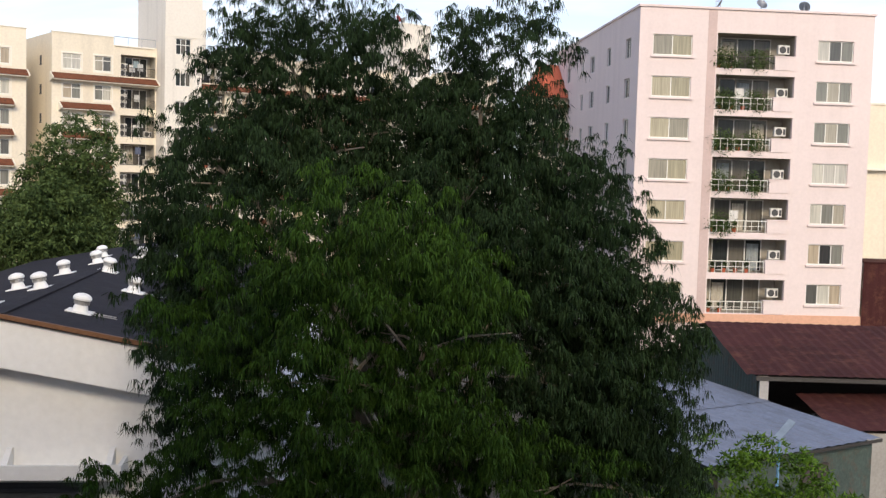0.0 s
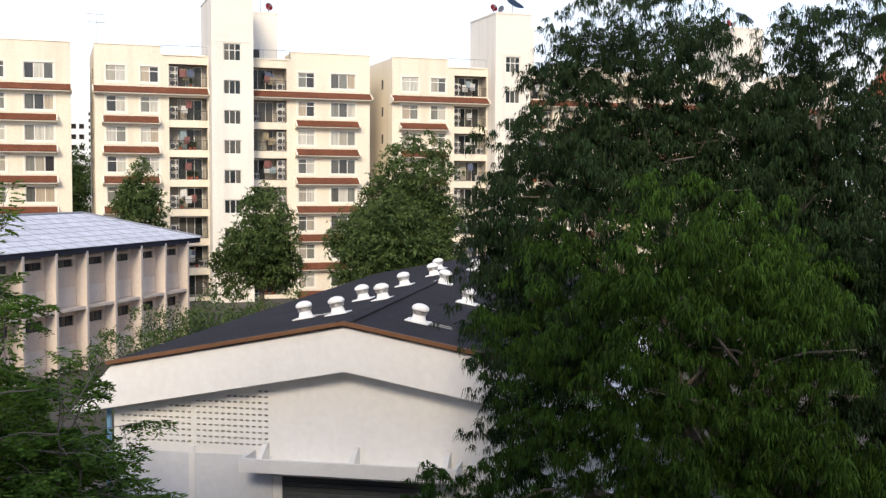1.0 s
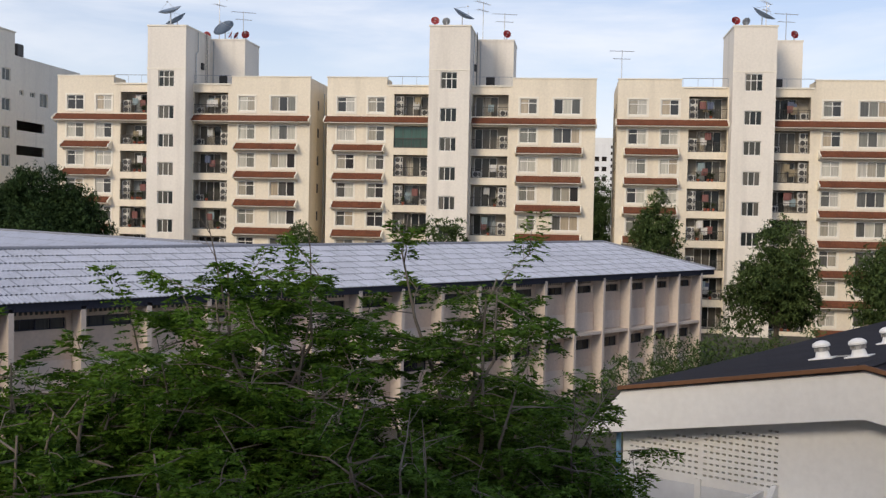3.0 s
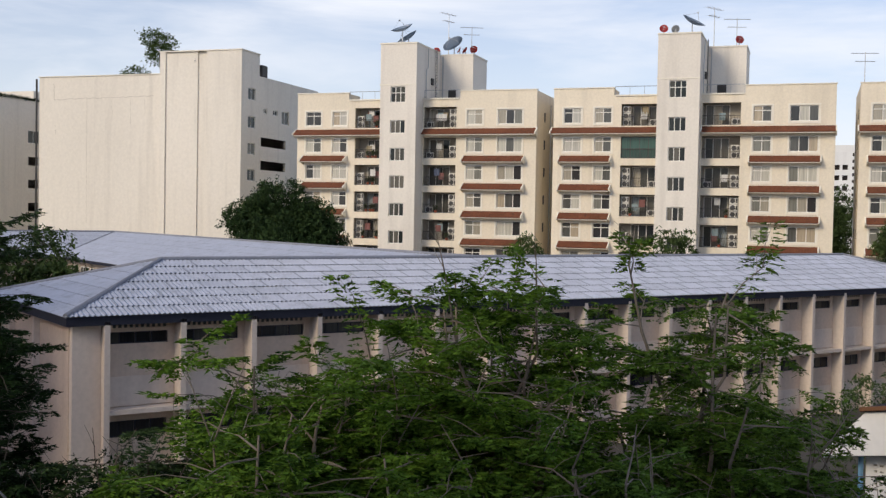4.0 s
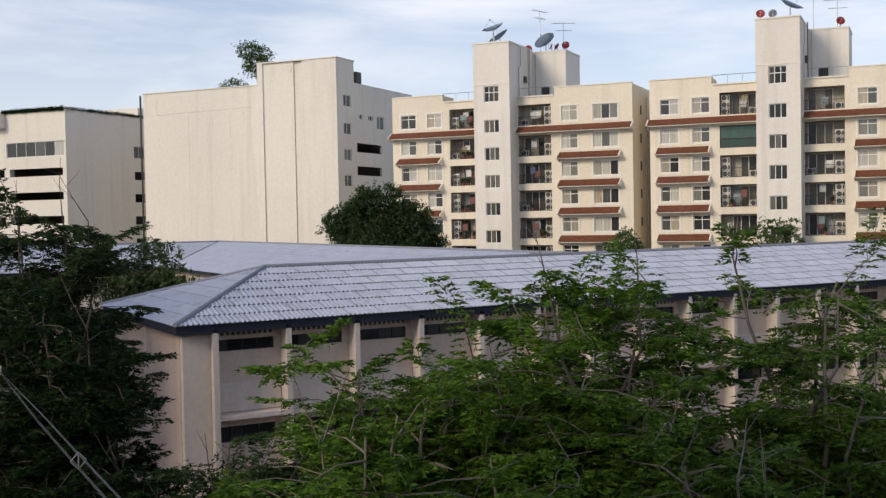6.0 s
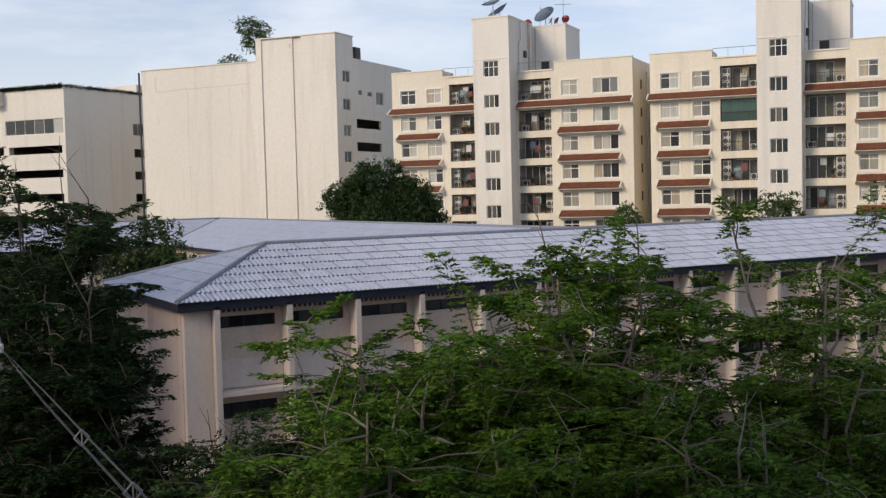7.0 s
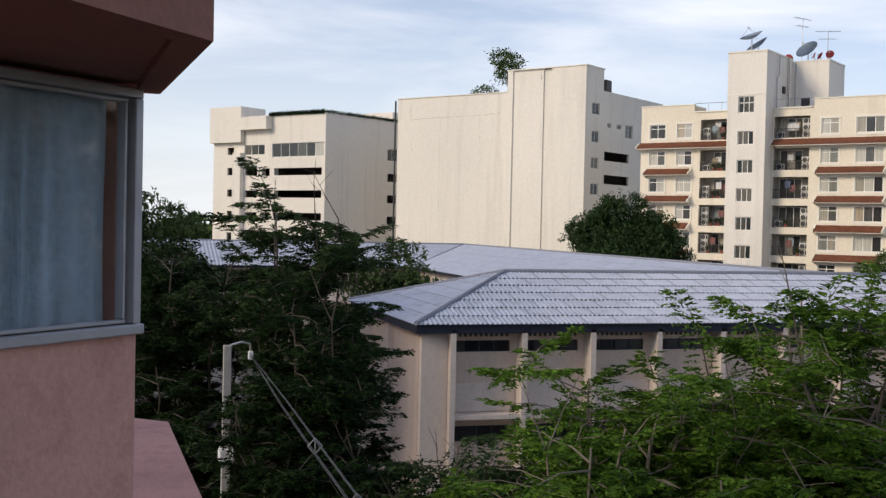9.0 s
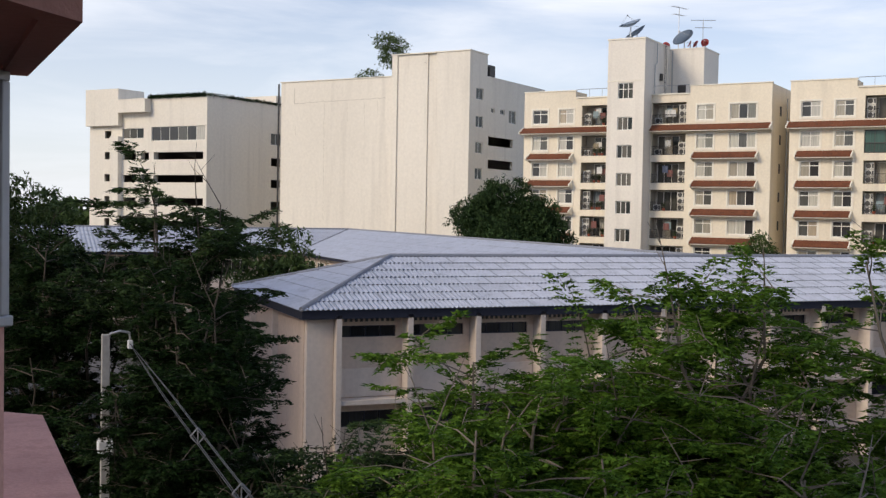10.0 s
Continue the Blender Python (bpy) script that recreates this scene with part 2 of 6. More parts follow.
LEAF_FAR = leaf_mat("broad_leaf", (0.018, 0.036, 0.012), (0.090, 0.132, 0.042), 0.6, 0.08)
LEAF_BRIGHT = leaf_mat("bright_leaf", (0.013, 0.040, 0.004), (0.118, 0.220, 0.026), 0.55, 0.18, 1.1)

m_glass = bpy.data.materials.new("clear_window_glass")
m_glass.use_nodes = True
gn, gl = m_glass.node_tree.nodes, m_glass.node_tree.links
gt, gg, gm = gn.new("ShaderNodeBsdfTransparent"), gn.new("ShaderNodeBsdfGlossy"), gn.new("ShaderNodeMixShader")
gt.inputs["Color"].default_value = (0.95, 0.97, 0.98, 1)
gg.inputs["Roughness"].default_value = 0.03
gm.inputs["Fac"].default_value = 0.14
gl.new(gt.outputs["BSDF"], gm.inputs[1])
gl.new(gg.outputs["BSDF"], gm.inputs[2])
gl.new(gm.outputs["Shader"], gn["Material Output"].inputs["Surface"])


# ---------- mesh helpers
def mesh(name, bm, material):
    me = bpy.data.meshes.new(name)
    bm.to_mesh(me)
    bm.free()
    for m in material if isinstance(material, (list, tuple)) else [material]:
        me.materials.append(m)
    return me


def put(name, me, parent=None, m=None, label=""):
    ob = new(name, me)
    if parent:
        ob.parent = parent
    if m is not None:
        ob.matrix_basis = m
    return tagged(ob, label)


def part(name, bm, material, parent, label="", m=None):
    return put(name, mesh(name, bm, material), parent, m, label)


def thing(name, m, label, category, group="", kind=""):
    ob = new(name)
    ob.matrix_basis = m
    return tagged(ob, label, category, group, kind)


def box(bm, x0, y0, z0, x1, y1, z1, bevel=0.0):
    r = bmesh.ops.create_cube(bm, size=1, matrix=Matrix.LocRotScale(((x0 + x1) / 2, (y0 + y1) / 2, (z0 + z1) / 2), None, (abs(x1 - x0), abs(y1 - y0), abs(z1 - z0))))
    if bevel:
        es = {e for v in r["verts"] for e in v.link_edges}
        bmesh.ops.bevel(bm, geom=list(es), offset=bevel, segments=1, affect="EDGES")
    return r["verts"]


def boxes(*bs, bevel=0.0):
    bm = bmesh.new()
    for b in bs:
        box(bm, *b, bevel=bevel)
    return bm


def prism(bm, pts, z0, z1):
    """A flat polygon raised from z0 to z1."""
    lo = [bm.verts.new((x, y, z0)) for x, y in pts]
    hi = [bm.verts.new((x, y, z1)) for x, y in pts]
    bm.faces.new(lo[::-1])
    bm.faces.new(hi)
    for i in range(len(pts)):
        j = (i + 1) % len(pts)
        bm.faces.new((lo[i], lo[j], hi[j], hi[i]))
    bmesh.ops.recalc_face_normals(bm, faces=bm.faces[:])


def solid(bm, quads):
    """Separate faces from lists of corners, welded."""
    for q in quads:
        bm.faces.new([bm.verts.new(p) for p in q])
    bmesh.ops.remove_doubles(bm, verts=bm.verts[:], dist=1e-4)
    bmesh.ops.recalc_face_normals(bm, faces=bm.faces[:])


def tube(bm, pts, r0, r1, n=6):
    pts = [Vector(p) for p in pts]
    rings = []
    for i, p in enumerate(pts):
        d = (pts[min(i + 1, len(pts) - 1)] - pts[max(i - 1, 0)]).normalized()
        a = d.orthogonal().normalized()
        if rings:
            a = (last_a - d * last_a.dot(d)).normalized()
        last_a = a
        b = d.cross(a)
        r = r0 + (r1 - r0) * i / max(1, len(pts) - 1)
        rings.append([bm.verts.new(p + (a * math.cos(k * math.tau / n) + b * math.sin(k * math.tau / n)) * r) for k in range(n)])
    for s, t in zip(rings, rings[1:]):
        for k in range(n):
            bm.faces.new((s[k], s[(k + 1) % n], t[(k + 1) % n], t[k]))
    bm.faces.new(rings[0][::-1])
    bm.faces.new(rings[-1])


def wall(bm, w0, w1, z0, z1, holes, thick, y=0.0):
    """A wall in the plane y, thick towards +y, with openings (x0, z0, x1, z1) that go through it."""
    xs = sorted({w0, w1, *[h[0] for h in holes], *[h[2] for h in holes]})
    zs = sorted({z0, z1, *[h[1] for h in holes], *[h[3] for h in holes]})
    inside = lambda x, z: any(h[0] < x < h[2] and h[1] < z < h[3] for h in holes)
    vs = {}

    def v(x, yy, z):
        k = (round(x, 4), round(yy, 4), round(z, 4))
        if k not in vs:
            vs[k] = bm.verts.new(k)
        return vs[k]

    full = [[not inside((xa + xb) / 2, (za + zb) / 2) for za, zb in zip(zs, zs[1:])] for xa, xb in zip(xs, xs[1:])]
    at = lambda i, j: 0 <= i < len(xs) - 1 and 0 <= j < len(zs) - 1 and full[i][j]
    for i in range(len(xs) - 1):
        for j in range(len(zs) - 1):
            if not full[i][j]:
                continue
            xa, xb, za, zb = xs[i], xs[i + 1], zs[j], zs[j + 1]
            bm.faces.new((v(xa, y, za), v(xb, y, za), v(xb, y, zb), v(xa, y, zb)))
            bm.faces.new((v(xa, y + thick, zb), v(xb, y + thick, zb), v(xb, y + thick, za), v(xa, y + thick, za)))
            if not at(i - 1, j):
                bm.faces.new((v(xa, y, za), v(xa, y, zb), v(xa, y + thick, zb), v(xa, y + thick, za)))
            if not at(i + 1, j):
                bm.faces.new((v(xb, y, zb), v(xb, y, za), v(xb, y + thick, za), v(xb, y + thick, zb)))
            if not at(i, j - 1):
                bm.faces.new((v(xb, y, za), v(xa, y, za), v(xa, y + thick, za), v(xb, y + thick, za)))
            if not at(i, j + 1):
                bm.faces.new((v(xa, y, zb), v(xb, y, zb), v(xb, y + thick, zb), v(xa, y + thick, zb)))


def frame_bm(w, h, bar=0.06, deep=0.07, ups=(), across=()):
    """A window frame round w x h from the origin, with uprights and cross bars at the given places."""
    bm = bmesh.new()
    xs, zs = [0.0, *ups, w], [0.0, *across, h]
    inset = lambda v, end: bar if v in (0.0, end) else bar / 2
    holes = [(x0 + inset(x0, w), z0 + inset(z0, h), x1 - inset(x1, w), z1 - inset(z1, h)) for x0, x1 in zip(xs, xs[1:]) for z0, z1 in zip(zs, zs[1:])]
    wall(bm, 0, w, 0, h, holes, deep)
    return bm


def cloud_mesh(name, base, tip, width, material, side=None):
    """Leaves, one pointed blade each, from arrays of base and tip points."""
    n = len(base)
    d = tip - base
    ln = np.linalg.norm(d, axis=1, keepdims=True) + 1e-9
    if side is None:
        side = np.cross(d / ln, np.random.normal(size=(n, 3)))
    side /= np.linalg.norm(side, axis=1, keepdims=True) + 1e-9
    up = np.cross(side, d / ln)
    up *= np.where(up[:, 2:] < 0, -1.0, 1.0)
    low = base + d * 0.18 + up * ln * 0.05
    co = np.stack([low + side * width, tip, low - side * width], 1).reshape(-1, 3)
    me = bpy.data.meshes.new(name)
    me.vertices.add(3 * n)
    me.vertices.foreach_set("co", co.astype(np.float32).ravel())
    me.loops.add(3 * n)
    me.loops.foreach_set("vertex_index", np.arange(3 * n, dtype=np.int32))
    me.polygons.add(n)
    me.polygons.foreach_set("loop_start", np.arange(0, 3 * n, 3, dtype=np.int32))
    me.update(calc_edges=True)
    me.validate()
    me.materials.append(material)
    return me

# ---------- ground
bm = bmesh.new()
bmesh.ops.create_grid(bm, x_segments=24, y_segments=24, size=2500)
ground = put("ground", mesh("ground", bm, GROUND))
tagged(ground, "bare and patchy earth yard between the buildings", "ground", kind="structure")
bm = bmesh.new()
prism(bm, [(-26, 4), (-14, 3), (-22.5, 34), (-26, 60), (-31, 60), (-30, 34)], 0.0, 0.02)
road = put("road", mesh("road", bm, ASPHALT))
tagged(road, "worn grey asphalt lane beside the white hall", "road", kind="structure")
bm = bmesh.new()
prism(bm, [(-120, -2), (-26, 1.0), (-26, 7.0), (-120, 9)], 0.0, 0.025)
lane = put("road_lane", mesh("road_lane", bm, ASPHALT))
tagged(lane, "narrow asphalt street under the utility pole", "road", kind="structure")

# ---------- apartment row
ROW = radians(37)
U, N = Vector((math.cos(ROW), math.sin(ROW), 0)), Vector((-math.sin(ROW), math.cos(ROW), 0))


def row_pose(u, d, z=0.0):
    return Matrix.Translation(U * u + N * d + Vector((0, 0, z))) @ Matrix.Rotation(ROW, 4, "Z")


STOREY, HEAD = 2.87, 22.65
BW, BD = 26.9, 12.0
WINDOWS = [(1.05, 2.85), (4.2, 5.9), (19.45, 21.15), (22.8, 25.4)]
BALCONIES = [(6.85, 10.5), (14.7, 18.3)]


@functools.lru_cache(None)
def window_meshes(w, h, ups, across=(), glass=PANE):
    fr = mesh("window_frame", frame_bm(w, h, 0.07, 0.08, ups, across), ALU)
    edges = [0.07, *ups, w - 0.07]
    panes = []
    for a, b in zip(edges, edges[1:]):
        panes.append((a, mesh("pane", boxes((0.025, 0.03, 0.05, b - a - 0.01, 0.045, h - 0.05)), glass)))
    t = 0.17
    tr = mesh("surround", boxes((-t, -0.05, -t - 0.06, w + t, 0.0, -0.005), (-t, -0.04, h + 0.005, w + t, 0.0, h + t), (-t, -0.04, -0.005, -0.005, 0.0, h + 0.005), (w + 0.005, -0.04, -0.005, w + t, 0.0, h + 0.005)), CREAM_TRIM)
    return fr, panes, tr


def place_window(parent, meshes, x, z, y=0.0):
    fr, panes, tr = meshes
    wdw = put("window", fr, parent, pose(x, y + 0.07, z))
    for a, pm in panes:
        put("pane", pm, wdw, pose(a, 0, 0))
    if tr:
        put("surround", tr, wdw, pose(0, -0.07, 0))
    return wdw


@functools.lru_cache(None)
def awning_meshes(w):
    """A tiled lean-to hood: waved tiles, eave board, and an end bracket."""
    bm = bmesh.new()
    n = int(w / 0.13)
    a = [bm.verts.new((w * i / n, -0.02, 0.66 + (0.03 if i % 2 else 0))) for i in range(n + 1)]
    c = [bm.verts.new((w * i / n, -0.5, 0.34 + (0.03 if i % 2 else 0))) for i in range(n + 1)]
    b = [bm.verts.new((w * i / n, -0.86, 0.10 + (0.035 if i % 2 else 0))) for i in range(n + 1)]
    e = [bm.verts.new((w * i / n, -0.86, 0.03)) for i in range(n + 1)]
    for r, s in ((a, c), (c, b), (b, e)):
        for i in range(n):
            bm.faces.new((s[i], s[i + 1], r[i + 1], r[i]))
    tiles = mesh("awning", bm, TILE)
    board = mesh("eave_board", boxes((0.02, -0.80, -0.06, w - 0.02, -0.72, 0.06), (0.02, -0.74, -0.02, w - 0.02, 0.0, 0.02)), CREAM_TRIM)
    bm = bmesh.new()
    prof = [(0, 0.72), (-0.25, 0.62), (-0.5, 0.42), (-0.78, 0.30), (-0.95, 0.22), (-0.95, 0.02), (-0.7, -0.06), (-0.35, -0.14), (0, -0.3)]
    l = [bm.verts.new((-0.06, y, z)) for y, z in prof]
    r = [bm.verts.new((0.06, y, z)) for y, z in prof]
    bm.faces.new(l[::-1])
    bm.faces.new(r)
    for i in range(len(prof)):
        j = (i + 1) % len(prof)
        bm.faces.new((l[i], l[j], r[j], r[i]))
    bmesh.ops.recalc_face_normals(bm, faces=bm.faces[:])
    return tiles, board, mesh("bracket", bm, CREAM_TRIM), w


def place_awning(parent, ms, x, z):
    aw = put("awning", ms[0], parent, pose(x, 0, z), "brown clay-tiled window hood")
    put("eave_board", ms[1], aw)
    put("bracket", ms[2], aw, pose(-0.05, 0, 0))
    put("bracket", ms[2], aw, pose(ms[3] + 0.05, 0, 0))


def cooler_mesh():
    bm = bmesh.new()
    box(bm, 0, 0, 0, 0.82, 0.3, 0.62, 0.02)
    body = mesh("air_conditioner", bm, WHITEPLASTIC)
    bm = bmesh.new()
    bmesh.ops.create_cone(bm, cap_ends=True, segments=18, radius1=0.24, radius2=0.22, depth=0.02, matrix=pose(0.32, -0.012, 0.31, 90))
    box(bm, 0.62, -0.006, 0.1, 0.78, 0.0, 0.5)
    return body, mesh("fan_grille", bm, GRILLE)


COOLER = cooler_mesh()


def place_cooler(parent, x, y, z):
    c = put("air_conditioner", COOLER[0], parent, pose(x, y, z), "off-white outdoor cooling unit")
    put("fan_grille", COOLER[1], c)


@functools.lru_cache(None)
def railing_mesh(w, h, step=0.14):
    bm = boxes((0, 0, h - 0.05, w, 0.05, h), (0, 0.01, 0.04, w, 0.04, 0.08))
    n = int(w / step)
    for i in range(n + 1):
        x = (w - 0.025) * i / n
        box(bm, x, 0.012, 0.08, x + 0.022, 0.036, h - 0.05)
    return mesh("railing", bm, DARKMETAL)


@functools.lru_cache(None)
def balcony_meshes(w, h):
    d = 1.5
    bm = bmesh.new()
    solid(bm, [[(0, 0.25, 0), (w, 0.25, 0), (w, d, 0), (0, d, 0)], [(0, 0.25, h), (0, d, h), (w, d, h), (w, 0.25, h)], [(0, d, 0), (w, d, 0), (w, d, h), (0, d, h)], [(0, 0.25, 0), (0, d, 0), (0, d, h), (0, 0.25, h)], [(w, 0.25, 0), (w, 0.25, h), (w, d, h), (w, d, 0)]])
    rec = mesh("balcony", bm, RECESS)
    dw = w - 1.3
    fr = mesh("door_frame", frame_bm(dw, h - 0.12, 0.07, 0.06, [dw / 3, dw * 2 / 3]), ALU)
    pn = mesh("pane", boxes((0.04, 0.02, 0.07, dw / 3 - 0.04, 0.04, h - 0.19)), DOORPANE)
    return rec, fr, pn, railing_mesh(w, 0.95), dw


CLOTHS = [mat("washing_" + str(i), c, 0.9, 0.15, 2, 9, 0.1) for i, c in enumerate([(0.5, 0.5, 0.48), (0.10, 0.12, 0.18), (0.22, 0.10, 0.09), (0.26, 0.33, 0.34), (0.66, 0.64, 0.60), (0.30, 0.25, 0.16)])]
CLOTH = []
for _i, _m in enumerate(CLOTHS):
    bm = bmesh.new()
    _a = [[bm.verts.new((x * 0.1, 0.02 * math.sin(x * 2.1 + _i), -z * 0.18)) for x in range(7)] for z in range(5)]
    for r, s in zip(_a, _a[1:]):
        for i in range(6):
            bm.faces.new((r[i], r[i + 1], s[i + 1], s[i]))
    CLOTH.append(mesh("washing", bm, _m))


GREENGLASS = pane_mat("green_tinted_pane", [(0.05, 0.11, 0.09), (0.07, 0.14, 0.11)], 0.1, 0.4)


@functools.lru_cache(None)
def glazing_mesh(w, h):
    bm = frame_bm(w, h, 0.05, 0.05, [w * i / 4 for i in (1, 2, 3)], [0.95])
    n = len(bm.faces)
    box(bm, 0.03, 0.02, 0.03, w - 0.03, 0.03, h - 0.03)
    bm.faces.ensure_lookup_table()
    for f in bm.faces[n:]:
        f.material_index = 1
    return mesh("glazing", bm, [DARKMETAL, GREENGLASS])


DRAPE = []
for _c, _n in (((0.46, 0.42, 0.34), 0), ((0.30, 0.33, 0.33), 1)):
    bm = bmesh.new()
    _r = [[bm.verts.new((0.07 * i, 0.03 * math.sin(i * 1.9 + _n), z)) for i in range(13)] for z in (0.0, 1.9)]
    for i in range(12):
        bm.faces.new((_r[0][i], _r[0][i + 1], _r[1][i + 1], _r[1][i]))
    DRAPE.append(mesh("curtain", bm, mat("balcony_drape_" + str(_n), _c, 0.9, 0.2, 2, 9, 0.1)))


def potted_mesh():
    """A clay pot with a spray of narrow leaves."""
    r = random.Random(3)
    bm = bmesh.new()
    bmesh.ops.create_cone(bm, cap_ends=True, segments=10, radius1=0.11, radius2=0.16, depth=0.28, matrix=pose(0, 0, 0.14))
    for _ in range(90):
        a, l, z = r.uniform(0, math.tau), r.uniform(0.15, 0.5), r.uniform(0.3, 1.0)
        p, d = Vector((0, 0, z * 0.6 + 0.1)), Vector((math.cos(a), math.sin(a), r.uniform(-0.4, 1.0))).normalized()
        q = p + d * l
        w = d.cross(Vector((0.2, 0.1, 1))).normalized() * 0.05
        f = bm.faces.new([bm.verts.new(v) for v in (p, (p + q) / 2 + w, q, (p + q) / 2 - w)])
        f.material_index = 1
    return mesh("potted_plant", bm, [REDTILE, LEAF_FAR])


POTTED = potted_mesh()


def apartment_block(u, seed):
    rnd = random.Random(seed)
    blk = thing("apartment_block", row_pose(u, 108), "cream eight-storey apartment block with brown tiled window hoods", "apartment building", "row of cream apartment blocks")
    holes, tower_holes, top = [], [], 23.9
    glazed = glazing_mesh(3.6, 2.13)
    for k in range(8):
        z = HEAD - STOREY * k
        holes += [(a, z - 1.5, b, z) for a, b in WINDOWS]
        lo, hi = (20.85, 23.0) if k == 0 else (z - 2.15, z + 0.02)
        holes += [(a, max(lo, 0.1), b, hi) for a, b in BALCONIES]
    bm = bmesh.new()
    wall(bm, 0, BW, 0, top, holes, 0.25)
    part("front_wall", bm, CREAM, blk)
    for x0, x1 in ((0, 6.1), (18.7, BW)):
        part("parapet", boxes((x0, 0, top, x1, 0.22, 24.6)), CREAM, blk)
        part("coping", boxes((x0 - 0.06, -0.07, 24.6, x1 + 0.06, 0.27, 24.7)), CREAM_TRIM, blk)
    for x in (0, 5.9, 18.7, BW - 0.22):
        part("parapet", boxes((x, 0.22, top, x + 0.2, BD if x in (0, BW - 0.22) else 3.0, 24.55)), CREAM, blk)
    for x0, x1 in ((6.2, 10.3), (14.4, 18.6)):
        part("coping", boxes((x0, -0.12, 23.78, x1, 0.0, 23.92)), CREAM_TRIM, blk)
    part("side_wall", boxes((0, 0.25, 0, 0.25, BD, top)), CREAM, blk)
    part("side_wall", boxes((BW - 0.25, 0.25, 0, BW, BD, top)), CREAM, blk)
    part("rear_wall", boxes((0.25, BD - 0.25, 0, BW - 0.25, BD, top)), CREAM, blk)
    part("roof", boxes((0.25, 0.25, 23.3, BW - 0.25, BD - 0.25, 23.5)), CONCRETE, blk)
    # stair tower and tank room
    tz = [(23.3, 24.95)] + [(21.45 - 1.35 - STOREY * k, 21.45 - STOREY * k) for k in range(7)]
    tower_holes = [(11.75, a, 13.4, b) for a, b in tz]
    bm = bmesh.new()
    wall(bm, 10.6, 14.6, 0, 29.35, tower_holes, 0.25, -2.2)
    tw = part("stair_tower", bm, TOWERCREAM, blk)
    part("tower_side", boxes((10.6, -1.95, 0, 10.85, 5.2, 29.35), (14.35, -1.95, 0, 14.6, 5.2, 29.35), (10.85, 4.95, 23.5, 14.35, 5.2, 29.35), (10.85, -1.95, 28.9, 14.35, 4.95, 29.1)), TOWERCREAM, tw)
    part("coping", boxes((10.53, -2.27, 29.35, 14.67, 5.25, 29.5)), CREAM_TRIM, tw)
    part("string_course", boxes((10.56, -2.24, 25.1, 14.64, -2.19, 25.2)), CREAM_TRIM, tw)
    part("tank_room", boxes((12.9, 5.2, 23.4, 18.4, 10.4, 29.1), (12.84, 5.14, 29.1, 18.46, 10.46, 29.25)), TOWERCREAM, blk)
    part("roof_door", boxes((15.6, 5.12, 23.5, 16.5, 5.2, 25.4)), DARKMETAL, blk)
    part("drain_pipe", boxes((14.9, 5.06, 23.5, 15.02, 5.19, 29.0)), STEEL, blk)
    bm = bmesh.new()
    tube(bm, [(14.68, 0.6, 23.5), (14.68, 0.6, 27.0), (14.68, 1.2, 27.3), (14.68, 1.2, 29.3)], 0.05, 0.05, 6)
    part("drain_pipe", bm, STEEL, blk)
    bm = bmesh.new()
    for y in (3.4, 3.85):
        tube(bm, [(14.75, y, 23.6), (14.75, y, 29.7)], 0.025, 0.025, 5)
    for q in range(18):
        tube(bm, [(14.75, 3.4, 23.9 + 0.32 * q), (14.75, 3.85, 23.9 + 0.32 * q)], 0.016, 0.016, 4)
    part("ladder", bm, DARKMETAL, blk, "thin dark roof ladder")
    part("meter_box", boxes((14.61, 2.2, 25.6, 14.8, 2.8, 26.3), bevel=0.02), DARKMETAL, blk)
    sw1 = window_meshes(1.65, 1.65, (0.55, 1.1), (1.0,), DOORPANE)
    sw = window_meshes(1.65, 1.35, (0.55, 1.1), (), DOORPANE)
    for i, (a, b) in enumerate(tz):
        place_window(blk, (*(sw1 if i == 0 else sw)[:2], None), 11.75, a, -2.16)
    kinds = [window_meshes(round(b - a, 3), 1.5, ((b - a) / 2,) if b - a < 2 else ((b - a) / 3, (b - a) * 2 / 3), (1.05,) if i < 3 else ()) for i, (a, b) in enumerate(WINDOWS)]
    bal = [balcony_meshes(round(b - a, 3), 2.17) for a, b in BALCONIES]
    big_l, big_r = awning_meshes(10.6), awning_meshes(12.2)
    sm_l, sm_r = awning_meshes(5.1), awning_meshes(6.4)
    for k in range(8):
        z = HEAD - STOREY * k
        for (a, b), ms in zip(WINDOWS, kinds):
            place_window(blk, ms, a, z - 1.5)
        if k == 0:
            place_awning(blk, big_l, -0.1, 20.05)
            place_awning(blk, big_r, 14.7, 20.05)
        else:
            place_awning(blk, sm_l, 0.75, z - 2.55)
            place_awning(blk, sm_r, 19.2, z - 2.55)
        for j, ((a, b), (rec, fr, pn, rail, dw)) in enumerate(zip(BALCONIES, bal)):
            zb = 20.85 if k == 0 else z - 2.15
            if zb < 0:
                continue
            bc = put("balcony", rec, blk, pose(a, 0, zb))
            fx = 0.95 if j == 0 else 0.2
            put("door_frame", fr, bc, pose(fx, 1.42, 0.02))
            for q in range(3):
                put("pane", pn, bc, pose(fx + dw / 3 * q, 1.42, 0.02))
            put("railing", rail, bc, pose(0, 0.08, 0.0))
            x = 0.06 if j == 0 else b - a - 0.9
            if (seed, k, j) == (5, 1, 0):
                put("glazing", glazed, bc, pose(0.02, 0.18, 0.0), "green-tinted glass enclosure")
                continue
            for s in range(rnd.choice([1, 2, 2, 3, 3])):
                place_cooler(bc, x, 0.5, 0.05 + 0.66 * s)
            if rnd.random() < 0.35:
                place_cooler(bc, 0.1 if j else b - a - 0.95, 0.55, 0.05)
